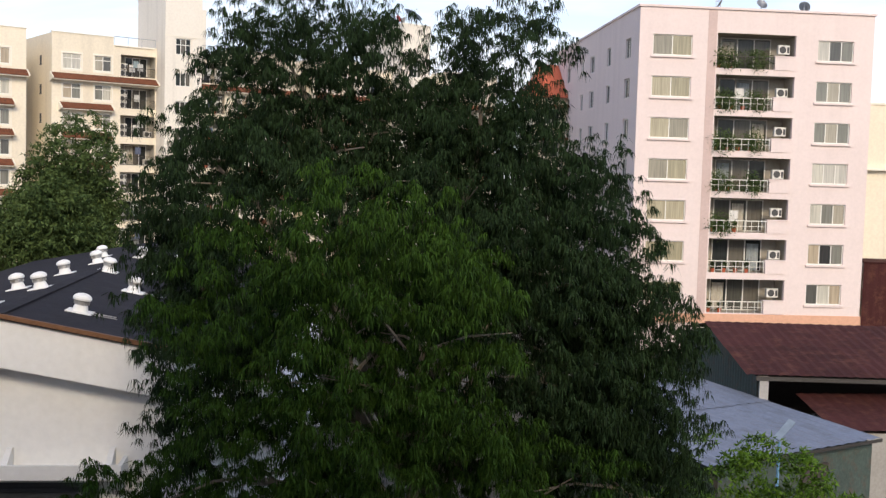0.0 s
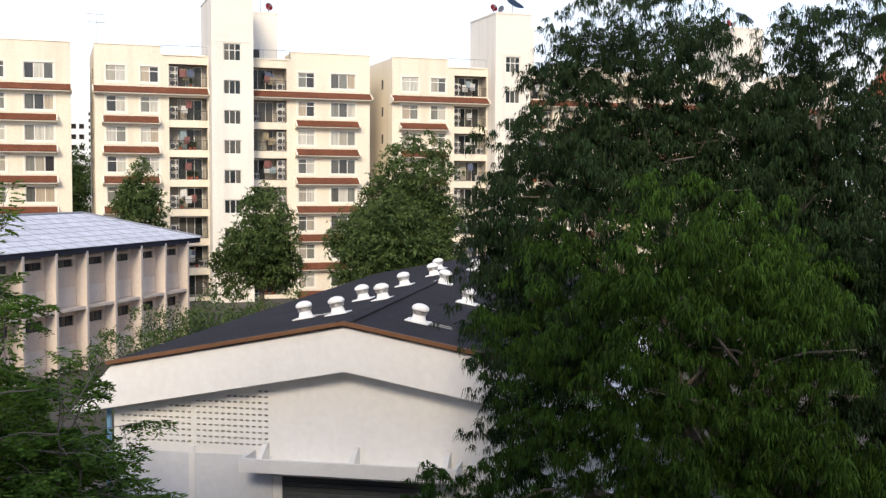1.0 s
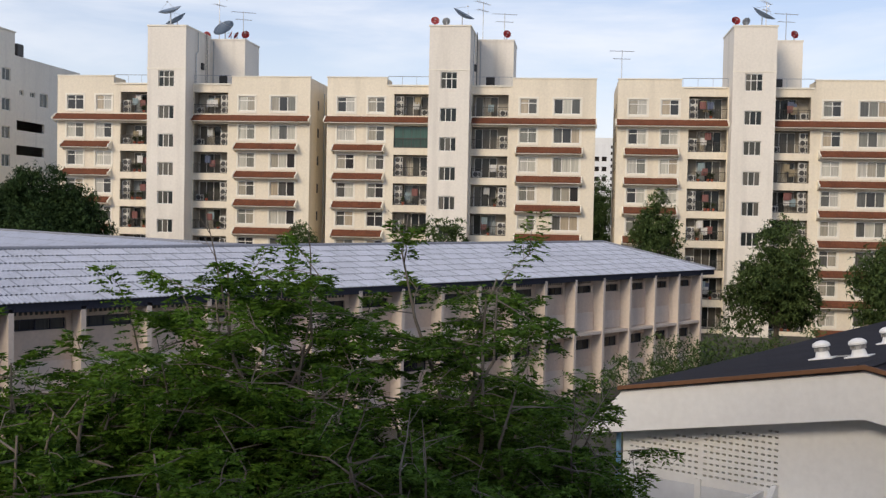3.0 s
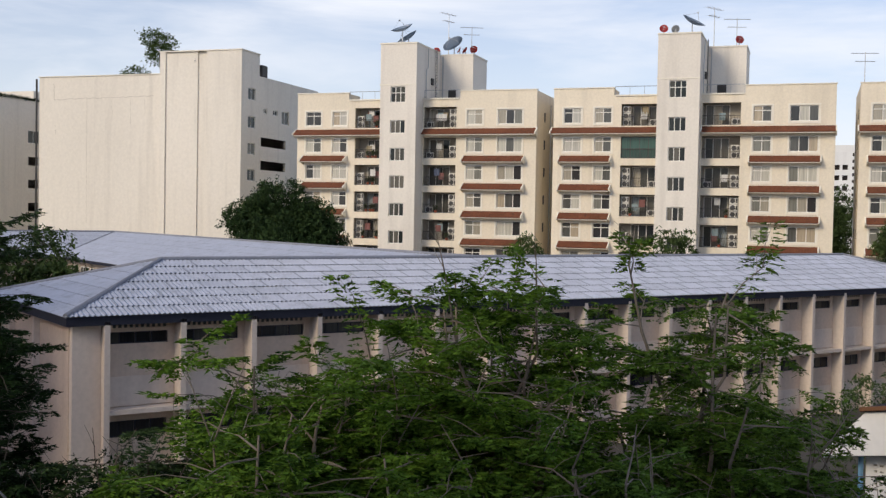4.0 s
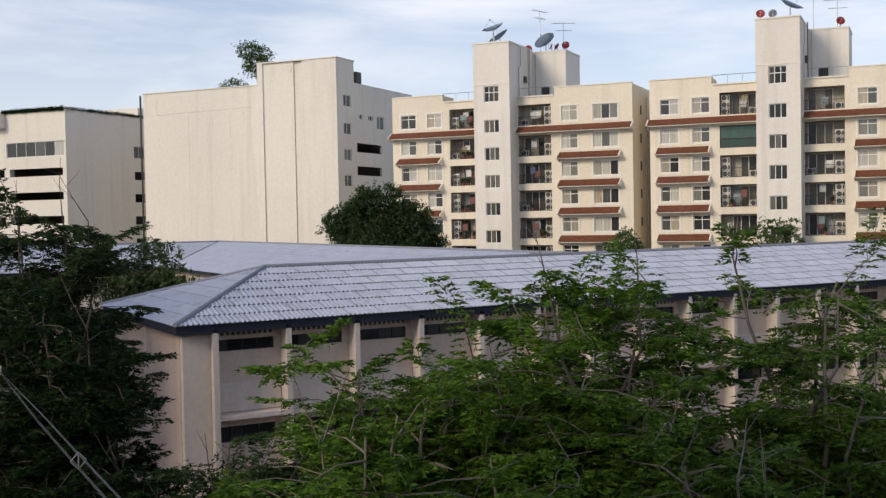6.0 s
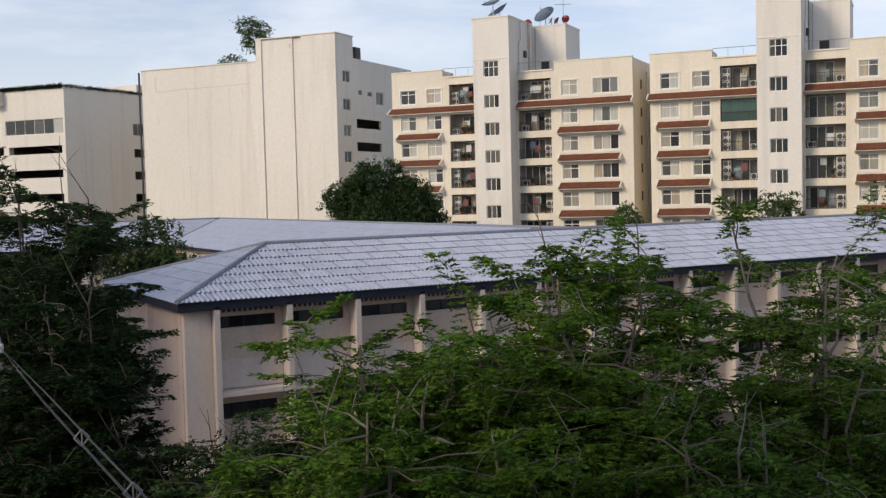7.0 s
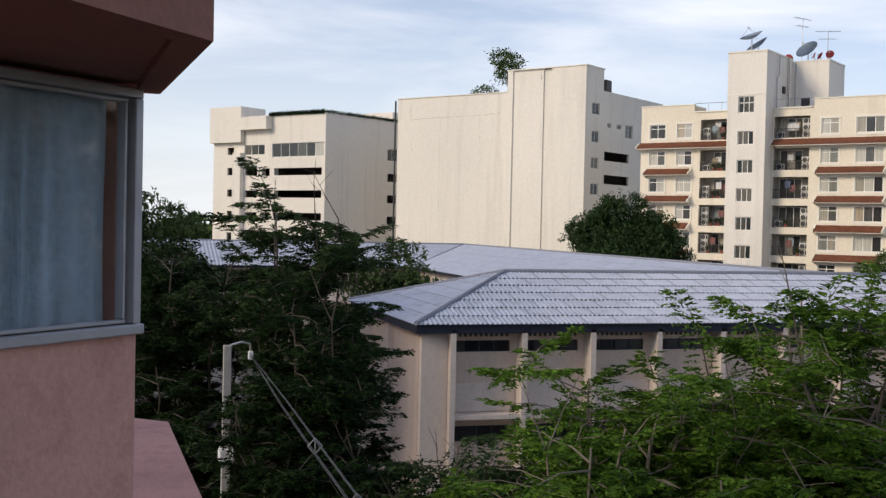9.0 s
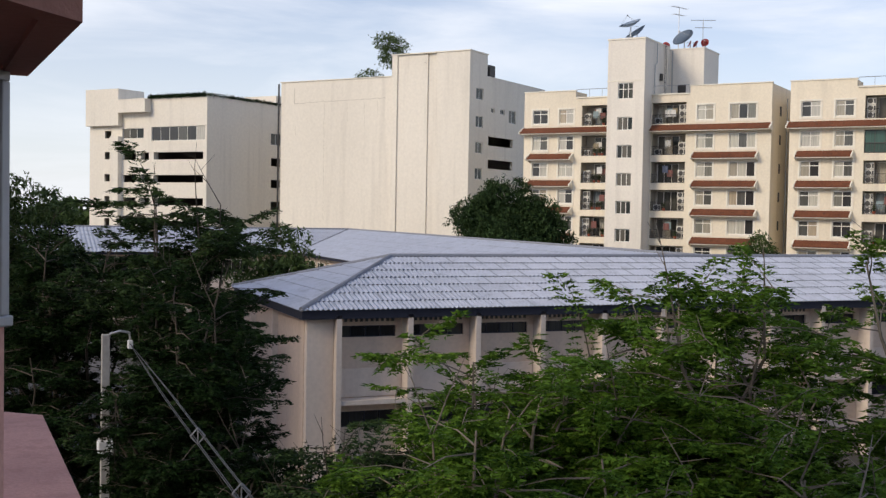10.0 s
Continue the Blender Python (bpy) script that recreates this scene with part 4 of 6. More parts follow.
def roof_face(parent, origin, along, up, length, run, left_in, right_in, cols, rows, pieces):
    """One roof slope laid with corrugated sheets, cut along its hips."""
    along, up = Vector(along).normalized(), Vector(up).normalized()
    nrm = along.cross(up)
    m = Matrix((along, up, nrm)).transposed().to_4x4()
    m.translation = origin
    w, ln = length / cols, run / rows
    full = None
    joined = bmesh.new()
    extra_l, extra_r = math.ceil(max(0, -left_in) / w), math.ceil(max(0, -right_in) / w)
    for c in range(-extra_l - 1, cols + extra_r):
        for r in range(rows):
            x0, y0 = (c + 0.5 * (r % 2 if pieces else 1)) * w, r * ln
            la, lb = left_in * y0 / run, left_in * (y0 + ln) / run
            ra, rb = length - right_in * y0 / run, length - right_in * (y0 + ln) / run
            lim_l, lim_r = max(la, lb), min(ra, rb)
            if x0 + w < min(la, lb) or x0 > max(ra, rb) or (not pieces and c < -extra_l):
                continue
            whole = x0 >= lim_l and x0 + w <= lim_r
            if whole and pieces:
                if full is None:
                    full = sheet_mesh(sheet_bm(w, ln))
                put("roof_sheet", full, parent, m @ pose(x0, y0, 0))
                continue
            bm = sheet_bm(w, ln) if pieces else sheet_bm(w, ln, 3)
            bmesh.ops.translate(bm, verts=bm.verts[:], vec=(x0, y0, 0))
            if not whole:
                if left_in:
                    d = Vector((left_in, run, 0)).normalized()
                    bmesh.ops.bisect_plane(bm, geom=bm.verts[:] + bm.edges[:] + bm.faces[:], plane_co=(0, 0, 0), plane_no=(-d.y, d.x, 0), clear_outer=True)
                if right_in:
                    d = Vector((-right_in, run, 0)).normalized()
                    bmesh.ops.bisect_plane(bm, geom=bm.verts[:] + bm.edges[:] + bm.faces[:], plane_co=(length, 0, 0), plane_no=(d.y, -d.x, 0), clear_outer=True)
            if not bm.faces:
                bm.free()
                continue
            if pieces:
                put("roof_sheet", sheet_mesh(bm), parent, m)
            else:
                me = bpy.data.meshes.new("tmp")
                bm.to_mesh(me)
                bm.free()
                joined.from_mesh(me)
                bpy.data.meshes.remove(me)
    if pieces:
        joined.free()
    else:
        tagged(part("roof_sheeting", joined, SHEET, parent, m=m), kind="stuff")


def ridge(parent, pts):
    bm = bmesh.new()
    tube(bm, pts, 0.10, 0.10, 8)
    part("ridge_cap", bm, RIDGECAP, parent)


school = thing("school_wing", Matrix(), "long two-storey peach school wing under a grey sheet roof", "school building", "school wings")
SX = -41.3  # front wall
TURN90 = Matrix.Translation((SX, 0, 0)) @ Matrix.Rotation(radians(90), 4, "Z")
FINS = [12.33 + 2.973 * k for k in range(20)]
s_holes = []
for a in FINS[:-1]:
    s_holes += [(a + 0.2, 6.40, a + 2.7, 6.86), (a + 0.2, 2.8, a + 2.7, 3.43)]
bm = bmesh.new()
wall(bm, 11.2, 70.0, 0, 7.5, s_holes, 0.25)
part("front_wall", bm, SCHOOLWALL, school, m=TURN90)
part("end_wall", boxes((SX - 11.2, 11.3, 0, SX - 0.25, 11.55, 7.5)), SCHOOLWALL, school)
part("end_wall", boxes((SX - 11.2, 69.75, 0, SX - 0.25, 70.0, 7.5)), SCHOOLWALL, school)
part("rear_wall", boxes((SX - 11.45, 11.3, 0, SX - 11.2, 70.0, 7.5)), SCHOOLWALL, school)
for x in (SX - 4.7, SX - 8.9):
    part("end_pier", boxes((x, 11.05, 0, x + 0.16, 11.3, 7.4)), SCHOOLFIN, school)
part("corner_pier", boxes((11.24, -0.35, 0, 12.31, -0.004, 7.4)), SCHOOLFIN, school, m=TURN90)
fin = mesh("fin", boxes((0, -0.78, 0, 0.16, 0, 7.35), (-0.03, -0.8, 0, 0.19, -0.7, 7.36)), SCHOOLFIN)
for a in FINS:
    put("fin", fin, school, TURN90 @ pose(a, 0, 0))
spand = mesh("spandrel_panel", boxes((0.2, -0.06, 4.02, 2.93, 0, 5.15)), SCHOOLFIN)
slabm = mesh("floor_ledge", boxes((0.17, -0.74, 3.8, 2.96, 0, 3.98)), SCHOOLFIN)
low = mesh("lower_panel", boxes((0.2, -0.06, 0.5, 2.93, 0, 1.7)), SCHOOLFIN)
sframe = mesh("window", frame_bm(2.5, 0.46, 0.04, 0.06, [0.62, 1.25, 1.88]), FASCIA)
sframe2 = mesh("window", frame_bm(2.5, 0.63, 0.04, 0.06, [0.62, 1.25, 1.88]), FASCIA)
span = mesh("pane", boxes((0.03, 0.02, 0.04, 0.59, 0.04, 0.42)), DARKGLASS)
span2 = mesh("pane", boxes((0.03, 0.02, 0.04, 0.59, 0.04, 0.59)), DARKGLASS)
# dark plate on the wall, standing for the shade in a vent hole
hole = mesh("vent_hole", boxes((0.3, -0.012, 7.02, 0.42, 0.0, 7.2)), GRILLE)
for a in FINS[:-1]:
    f = TURN90 @ pose(a, 0, 0)
    put("spandrel_panel", spand, school, f)
    put("floor_ledge", slabm, school, f)
    put("lower_panel", low, school, f)
    for i in range(11):
        put("vent_hole", hole, school, f @ pose(0.22 * i, 0, 0))
    for fm, pm, z in ((sframe, span, 6.40), (sframe2, span2, 2.8)):
        wd = put("window", fm, school, f @ pose(0.2, 0.1, z))
        for q in range(4):
            put("pane", pm, wd, pose(0.62 * q, 0, 0))
EX, EY0, EY1, RX, RZ, EZ0, H0, H1 = -40.45, 10.85, 70.6, -46.9, 9.36, 7.58, 16.75, 65.6
part("eave_board", boxes((EX - 0.12, EY0 + 0.05, EZ0 - 0.36, EX - 0.05, EY1, EZ0 - 0.02), (-53.3, EY0 + 0.05, EZ0 - 0.36, EX - 0.12, EY0 + 0.12, EZ0 - 0.02), (-53.3, EY1 - 0.1, EZ0 - 0.36, EX - 0.12, EY1, EZ0 - 0.02)), FASCIA, school, "dark eave board")
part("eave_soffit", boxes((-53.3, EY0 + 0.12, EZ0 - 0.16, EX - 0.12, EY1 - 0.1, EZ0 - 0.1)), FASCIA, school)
run = math.hypot(EX - RX, RZ - EZ0)
endrun = math.hypot(H0 - EY0, RZ - EZ0)
bm = bmesh.new()
solid(bm, [[(-53.35, EY1, EZ0), (-53.35, EY0, EZ0), (RX, H0, RZ), (RX, H1, RZ)], [(EX, EY1, EZ0), (-53.35, EY1, EZ0), (RX, H1, RZ)]])
part("rear_slope", bm, SHEET, school)
ridge(school, [(EX, EY0, EZ0 + 0.05), (RX, H0, RZ + 0.05), (RX, H1, RZ + 0.05), (EX, EY1, EZ0 + 0.05)])
ridge(school, [(-53.35, EY0, EZ0 + 0.05), (RX, H0, RZ + 0.05)])

cross = thing("school_wing", Matrix(), "rear school wing with a grey sheet roof", "school building", "school wings")
CY, CZ, CE, CW = 35.2, 9.3, 7.15, 7.7
part("wall", boxes((-104.5, CY - 6.8, 0, SX - 11.5, CY + 6.8, 7.1)), SCHOOLWALL, cross)
for i in range(16):
    x = -103 + 3.0 * i
    w = part("window", frame_bm(2.4, 1.0, 0.06, 0.06, [0.8, 1.6]), ALU, cross, m=pose(x, CY - 6.87, 5.4))
    part("pane", boxes((0.05, 0.02, 0.05, 2.35, 0.04, 0.95)), DARKGLASS, w)
crun = math.hypot(CW, CZ - CE)
roof_face(cross, (-104.3, CY - CW, CE), (1, 0, 0), (0, CW, CZ - CE), 51.0, crun, -CW, 0.0, 48, 6, False)
bm = bmesh.new()
solid(bm, [[(-47, CY + CW, CE), (-112, CY + CW, CE), (-112, CY, CZ), (-47, CY, CZ)], [(-53.4, CY - CW, CE - 0.03), (-46.9, CY - CW, CE - 0.03), (-46.9, CY, CZ - 0.03), (-53.4, CY, CZ - 0.03)]])
part("rear_slope", bm, SHEET, cross)
part("eave_board", boxes((-104.2, CY - CW + 0.05, CE - 0.25, -53.4, CY - CW + 0.12, CE - 0.02)), FASCIA, cross)
ridge(cross, [(-112, CY, CZ + 0.04), (-47, CY, CZ + 0.04)])
back = thing("school_wing", Matrix(), "far school wing with white posts under a grey sheet roof", "school building", "school wings")
part("wall", boxes((-118, -40, 0, -107.5, CY + 6, 7.1)), SCHOOLWALL, back)
for i in range(20):
    part("post", boxes((-105.0, -36 + 3.3 * i, 0, -104.65, -35.65 + 3.3 * i, 7.1)), SCHOOLFIN, back)
part("gallery", boxes((-107.5, -40, 3.5, -104.6, 27, 3.75), (-104.8, -40, 3.75, -104.65, 27, 4.7)), SCHOOLFIN, back)
for i in range(19):
    w = part("window", frame_bm(2.6, 1.3, 0.06, 0.06, [0.87, 1.73]), ALU, back, m=Matrix.Translation((-107.4, -35.3 + 3.3 * i, 5.0)) @ Matrix.Rotation(radians(90), 4, "Z"))
    part("pane", boxes((0.05, 0.02, 0.05, 2.55, 0.04, 1.25)), DARKGLASS, w)
roof_face(back, (-104.3, -42, CE), (0, 1, 0), (-CW, 0, CZ - CE), 69.5, crun, 0.0, -CW, 64, 6, False)
bm = bmesh.new()
solid(bm, [[(-119.7, CY, CE), (-119.7, -42, CE), (-112, -42, CZ), (-112, CY, CZ)]])
part("rear_slope", bm, SHEET, back)
part("eave_board", boxes((-104.42, -42, CE - 0.25, -104.36, CY - CW, CE - 0.02)), FASCIA, back)
ridge(back, [(-112, -42, CZ + 0.04), (-112, CY, CZ + 0.04)])
ridge(back, [(-104.3, CY - CW, CE + 0.04), (-112, CY, CZ + 0.04)])

# ---------- white hall with black felt roof
HM = Matrix.Translation((-12.1, 29.2, 0)) @ Matrix.Rotation(math.atan2(0.117, 0.993), 4, "Z")
hall = thing("white_hall", HM, "white gabled hall with a black felt roof and deep white fascia", "hall")
SL, HL = 0.19, 34.0
hol = [(-2.2, 0.0, 2.6, 2.6)]
for px, n in ((-7.45, 12), (-4.95, 12)):
    for i in range(n):
        for j in range(10):
            x, z = px + i * 0.2, 3.5 + j * 0.185
            if z + 0.25 < 6.0 - SL * abs(x):
                hol.append((x, z, x + 0.115, z + 0.06))
bm = bmesh.new()
wall(bm, -7.7, 7.7, 0, 6.3, hol, 0.2, 0.8)
for sg in (1, -1):
    bmesh.ops.bisect_plane(bm, geom=bm.verts[:] + bm.edges[:] + bm.faces[:], plane_co=(0, 0, 6.15), plane_no=(SL * sg, 0, 1), clear_outer=True)
part("gable_wall", bm, WHITE, hall)
part("vent_backing", boxes((-7.5, 1.03, 3.3, -2.4, 1.07, 5.3)), CONCRETE, hall)
# bluish grey white puts the shade of the lower wall into its colour
part("lower_panel", boxes((-7.55, 0.77, 0, -5.2, 0.797, 3.2), (-5.0, 0.77, 0, -2.5, 0.797, 3.2)), WHITE2, hall, "white lower wall panel with its shade in the colour")
part("side_wall", boxes((-7.7, 1.0, 0, -7.5, HL, 5.0)), WHITE2, hall)
part("side_wall", boxes((7.5, 1.0, 0, 7.7, HL, 5.0)), WHITE2, hall)
part("rear_wall", boxes((-7.5, HL - 0.2, 0, 7.5, HL, 5.5)), WHITE2, hall)
for sg in (1, -1):
    bm = bmesh.new()
    xe, xb = 7.35 * sg, 8.8 * sg
    prof = [(0, 7.36), (xe, 7.36 - SL * 7.35), (xb, 4.40), (0, 6.03)]
    f = [bm.verts.new((x, 0.0, z)) for x, z in prof]
    b = [bm.verts.new((x, 0.14, z)) for x, z in prof]
    bm.faces.new(f)
    bm.faces.new(b[::-1])
    for i in range(4):
        j = (i + 1) % 4
        bm.faces.new((f[i], b[i], b[j], f[j]))
    bmesh.ops.recalc_face_normals(bm, faces=bm.faces[:])
    part("fascia", bm, WHITE, hall)
    bm = bmesh.new()
    solid(bm, [[(0, 0.14, 6.05), (xb, 0.14, 6.05 - SL * 9), (xb, 1.0, 6.05 - SL * 9), (0, 1.0, 6.05)], [(xb, 0.14, 4.40), (xe, 0.14, 7.36 - SL * 7.35), (xe, HL, 7.36 - SL * 7.35), (xb, HL, 4.40)]])
    part("soffit", bm, WHITE, hall)
    bm = bmesh.new()
    a, c = (0, 7.36), (7.45 * sg, 7.36 - SL * 7.45)
    for z0, z1 in ((0.02, 0.14),):
        solid(bm, [[(a[0], -0.12, a[1] + z1), (c[0], -0.12, c[1] + z1), (c[0], HL, c[1] + z1), (a[0], HL, a[1] + z1)], [(a[0], -0.12, a[1] + z0), (a[0], -0.12, a[1] + z1), (c[0], -0.12, c[1] + z1), (c[0], -0.12, c[1] + z0)], [(c[0], -0.12, c[1] + z0), (c[0], -0.12, c[1] + z1), (c[0], HL, c[1] + z1), (c[0], HL, c[1] + z0)]])
    part("roof", bm, BITUMEN, hall)
    bm = bmesh.new()
    y = -0.18
    solid(bm, [[(0, y, 7.42), (c[0], y, c[1] + 0.05), (c[0], y, c[1] + 0.17), (0, y, 7.54)], [(0, y, 7.54), (c[0], y, c[1] + 0.17), (c[0], -0.05, c[1] + 0.17), (0, -0.05, 7.54)], [(0, y, 7.42), (0, 0.0, 7.42), (c[0], 0, c[1] + 0.05), (c[0], y, c[1] + 0.05)]])
    part("verge_trim", bm, BROWNTRIM, hall, "brown verge trim")
part("ridge_cap", boxes((-0.22, -0.12, 7.47, 0.22, HL, 7.525)), BITUMEN, hall)
bm = bmesh.new()
tube(bm, [(-7.82, 0.72, 0), (-7.82, 0.72, 4.5)], 0.08, 0.08, 8)
part("downpipe", bm, BLUEPAINT, hall, "blue downpipe")
part("pilaster", boxes((-5.2, 0.74, 0, -5.0, 0.797, 3.4)), WHITE, hall)
part("canopy", boxes((-3.15, -0.35, 2.98, 3.4, 0.795, 3.1), (-3.15, -0.35, 3.1, 3.4, -0.23, 3.38), (-3.15, -0.23, 3.1, -3.03, 0.795, 3.38), (3.28, -0.23, 3.1, 3.4, 0.795, 3.38)), WHITE, hall, "white concrete door canopy")
for x in (-2.75, 0.1, 2.9):
    bm = bmesh.new()
    solid(bm, [[(x, -0.2, 3.1), (x, 0.79, 3.1), (x, 0.79, 3.62), (x, 0.6, 3.62)], [(x + 0.16, 0.79, 3.1), (x + 0.16, -0.2, 3.1), (x + 0.16, 0.6, 3.62), (x + 0.16, 0.79, 3.62)], [(x, -0.2, 3.1), (x, 0.6, 3.62), (x + 0.16, 0.6, 3.62), (x + 0.16, -0.2, 3.1)], [(x, 0.6, 3.62), (x, 0.79, 3.62), (x + 0.16, 0.79, 3.62), (x + 0.16, 0.6, 3.62)]])
    part("canopy_rib", bm, WHITE, hall)
shutter = part("shutter", boxes((-2.2, 0.88, 0.0, 2.6, 0.9, 2.6)), SHUTTER, hall, "dark roller shutter")
slat = mesh("slat", boxes((-2.2, 0.845, 0.0, 2.6, 0.878, 0.135), bevel=0.01), SHUTTER)
for i in range(18):
    put("slat", slat, shutter, pose(0, 0, 0.144 * i))


# turbine ventilators on the felt roof
def vent_meshes():
    bm = bmesh.new()
    ring = lambda r, z: [bm.verts.new((r * math.cos(k * math.tau / 20), r * math.sin(k * math.tau / 20), z)) for k in range(20)]
    rs = [ring(r, z) for r, z in ((0.30, 0.46), (0.36, 0.48), (0.37, 0.55), (0.33, 0.63), (0.2, 0.71), (0.05, 0.74))]
    for s, t in zip(rs, rs[1:]):
        for k in range(20):
            bm.faces.new((s[k], s[(k + 1) % 20], t[(k + 1) % 20], t[k]))
    bm.faces.new(rs[0][::-1])
    bm.faces.new(rs[-1])
    cap = mesh("cap", bm, WHITE)
    bm = bmesh.new()
    bmesh.ops.create_cone(bm, cap_ends=False, segments=20, radius1=0.25, radius2=0.25, depth=0.2, matrix=pose(0, 0, 0.38))
    drum = mesh("drum", bm, STEEL)
    bm = bmesh.new()
    bmesh.ops.create_cone(bm, cap_ends=True, segments=20, radius1=0.33, radius2=0.24, depth=0.3, matrix=pose(0, 0, 0.16))
    box(bm, -0.5, -0.45, -0.06, 0.5, 0.45, 0.02, 0.01)
    return cap, drum, mesh("base", bm, WHITE)


VENT = vent_meshes()
VANE = mesh("vane", boxes((-0.01, 0.252, 0.3, 0.01, 0.31, 0.46)), STEEL)
for x, y in ((1.6, 2.9), (2.1, 9.4), (-2.6, 4.5), (-1.3, 3.9), (-1.9, 9.5), (-0.7, 7.7), (0.4, 13.8), (-1.4, 14.5), (0.6, 21.0), (-1.0, 19.0), (2.2, 16.0), (2.3, 21.0), (-1.8, 24.5)):
    sg = 1 if x > 0 else -1
    v = thing("roof_vent", HM @ Matrix.Translation((x, y, 7.5 - SL * abs(x) + 0.02)) @ Matrix.Rotation(math.atan(SL) * sg, 4, "Y") @ Matrix.Scale(0.76, 4), "white turbine ventilator on the black felt roof", "roof vent", "turbine vents on the hall")
    for nm, me in zip(("cap", "drum", "base"), VENT):
        piece = put(nm, me, v)
        if nm == "drum":
            for k in range(16):
                put("vane", VANE, piece, pose(0, 0, 0, 0, 0, 22.5 * k))
    if (x, y) in ((1.6, 2.9), (2.1, 9.4), (-2.6, 4.5)):
        part("stay_strip", boxes((0.45, -0.3, 0.0, 1.5, -0.26, 0.03), (0.45, 0.1, 0.0, 1.4, 0.14, 0.03)), STEEL, v)


# ---------- tin sheds to the north-east
def tin(bm, p, along, up, length, run, step=0.2, amp=0.03):
    along, up = Vector(along).normalized(), Vector(up).normalized()
    nrm = along.cross(up)
    n = int(length / step)
    a = [bm.verts.new(Vector(p) + along * (length * i / n) + nrm * (amp * (i % 2))) for i in range(n + 1)]
    b = [bm.verts.new(v.co + up * run) for v in a]
    for i in range(n):
        bm.faces.new((a[i], a[i + 1], b[i + 1], b[i]))


shed = thing("rusty_shed", Matrix.Translation((0.9, 0, 0)), "old tin shed with a rusted red-brown sheet roof", "shed")
for r in range(2):
    for c in range(8):
        bm = bmesh.new()
        tin(bm, (10.9 + 2.3 * c, 41.4 + 3.6 * r - 0.12 * r, 4.28 + 0.57 * r + 0.03 * (1 - r)), (1, 0, 0), (0.02, 3.6, 0.57), 2.36, 3.72)
        part("roof_sheet", bm, RUST, shed)
bm = bmesh.new()
tin(bm, (29.3, 55.5, 4.25), (-1, 0, 0), (0, -7, 1.15), 18.2, 7.1)
part("rear_slope", bm, RUST, shed)
bm = bmesh.new()
tin(bm, (11.4, 55.0, 0), (0, -1, 0), (0, 0, 1), 13.4, 4.2)
solid(bm, [[(11.42, 41.7, 4.15), (11.42, 55.0, 4.15), (11.42, 48.3, 5.25)]])
part("side_wall", bm, GREENTIN, shed, "weathered green tin side wall")
part("post", boxes((11.45, 41.5, 0, 11.8, 41.8, 4.25)), CONCRETE, shed)
# near-black sheet across the shed stands for the shade inside
part("rear_wall", boxes((11.5, 47.0, 0, 29, 47.1, 4.9)), SHADEDARK, shed)
part("eave_beam", boxes((11.3, 41.45, 4.08, 29.2, 41.6, 4.24)), DARKMETAL, shed)
leanto = thing("blue_lean_to", Matrix(), "lean-to shed with a blue-grey corrugated sheet roof", "shed")
bl, br, tl_, tr_ = Vector((8.3, 32.6, 2.95)), Vector((15.4, 37.2, 2.95)), Vector((9.9, 44.6, 3.55)), Vector((14.6, 42.9, 3.3))
ax = (br - bl).normalized()
upv = Vector((-0.25, 1, 0.07)).normalized()
upv = (upv - ax * upv.dot(ax)).normalized()
bm = bmesh.new()
tin(bm, bl, ax, upv, (br - bl).length, 5.0, 0.26, 0.035)
part("roof_sheet", bm, BLUETIN, leanto)
bm = bmesh.new()
tin(bm, bl + upv * 4.9 + Vector((0, 0, 0.03)), ax, upv, (br - bl).length, 5.2, 0.26, 0.035)
part("roof_sheet", bm, BLUETIN, leanto)
bm = bmesh.new()
prism(bm, [(bl.x + 0.4, bl.y + 0.5), (br.x - 0.2, br.y + 0.3), (br.x - 4.5, br.y + 8), (bl.x - 4, bl.y + 8)], 0, 2.75)
# dark tin colour here paints in the shadow below the eave
part("wall", bm, GREENTIN, leanto)
part("eave_board", boxes((0, -0.04, -0.12, (br - bl).length, 0.0, -0.01)), DARKMETAL, leanto, m=Matrix.Translation(bl) @ Matrix.Rotation(math.atan2(ax.y, ax.x), 4, "Z"))
# near-black box paints the shade of an open doorway
part("doorway", boxes((4.6, 0.18, -2.9, 5.9, 0.4, -0.6)), SHADEDARK, leanto, m=Matrix.Translation(bl) @ Matrix.Rotation(math.atan2(ax.y, ax.x), 4, "Z"))
bm = bmesh.new()
tin(bm, bl + Vector((-1.3, 0.9, -0.7)), upv, -ax * 0.7 + Vector((0, 0, 0.7)), 6.5, 1.0, 0.3)
bmesh.ops.recalc_face_normals(bm, faces=bm.faces[:])
part("side_sheet", bm, RUST, leanto, "rusty sheets along the side")
low2 = thing("brown_lean_to", Matrix(), "low shed with a maroon sheet roof", "shed")
bm = bmesh.new()
tin(bm, (14.2, 38.3, 2.9), (1, 0.12, 0), (-0.1, 4.2, 0.5), 14, 4.3, 0.25)
part("roof_sheet", bm, RUST, low2)
part("wall", boxes((14.6, 38.8, 0, 28, 42.0, 2.75)), CONCRETE, low2)
maroon = thing("maroon_shed", pose(29.35, 75.6, 0), "tall maroon tin shed beside the pink block", "shed")
bm = bmesh.new()
tin(bm, (0, 0, 0), (1, 0, 0), (0, 0, 1), 9, 6.5, 0.25)
part("wall", bm, RUST, maroon)
part("roof_sheet", boxes((-0.05, -0.1, 6.5, 9.1, 4.0, 6.56)), RUST, maroon)
post = thing("solar_street_lamp", pose(9.3, 29.2, 0), "thin blue post with a small dark solar panel", "street lamp")
bm = bmesh.new()
tube(bm, [(0, 0, 0), (0, 0, 4.6)], 0.05, 0.04, 8)
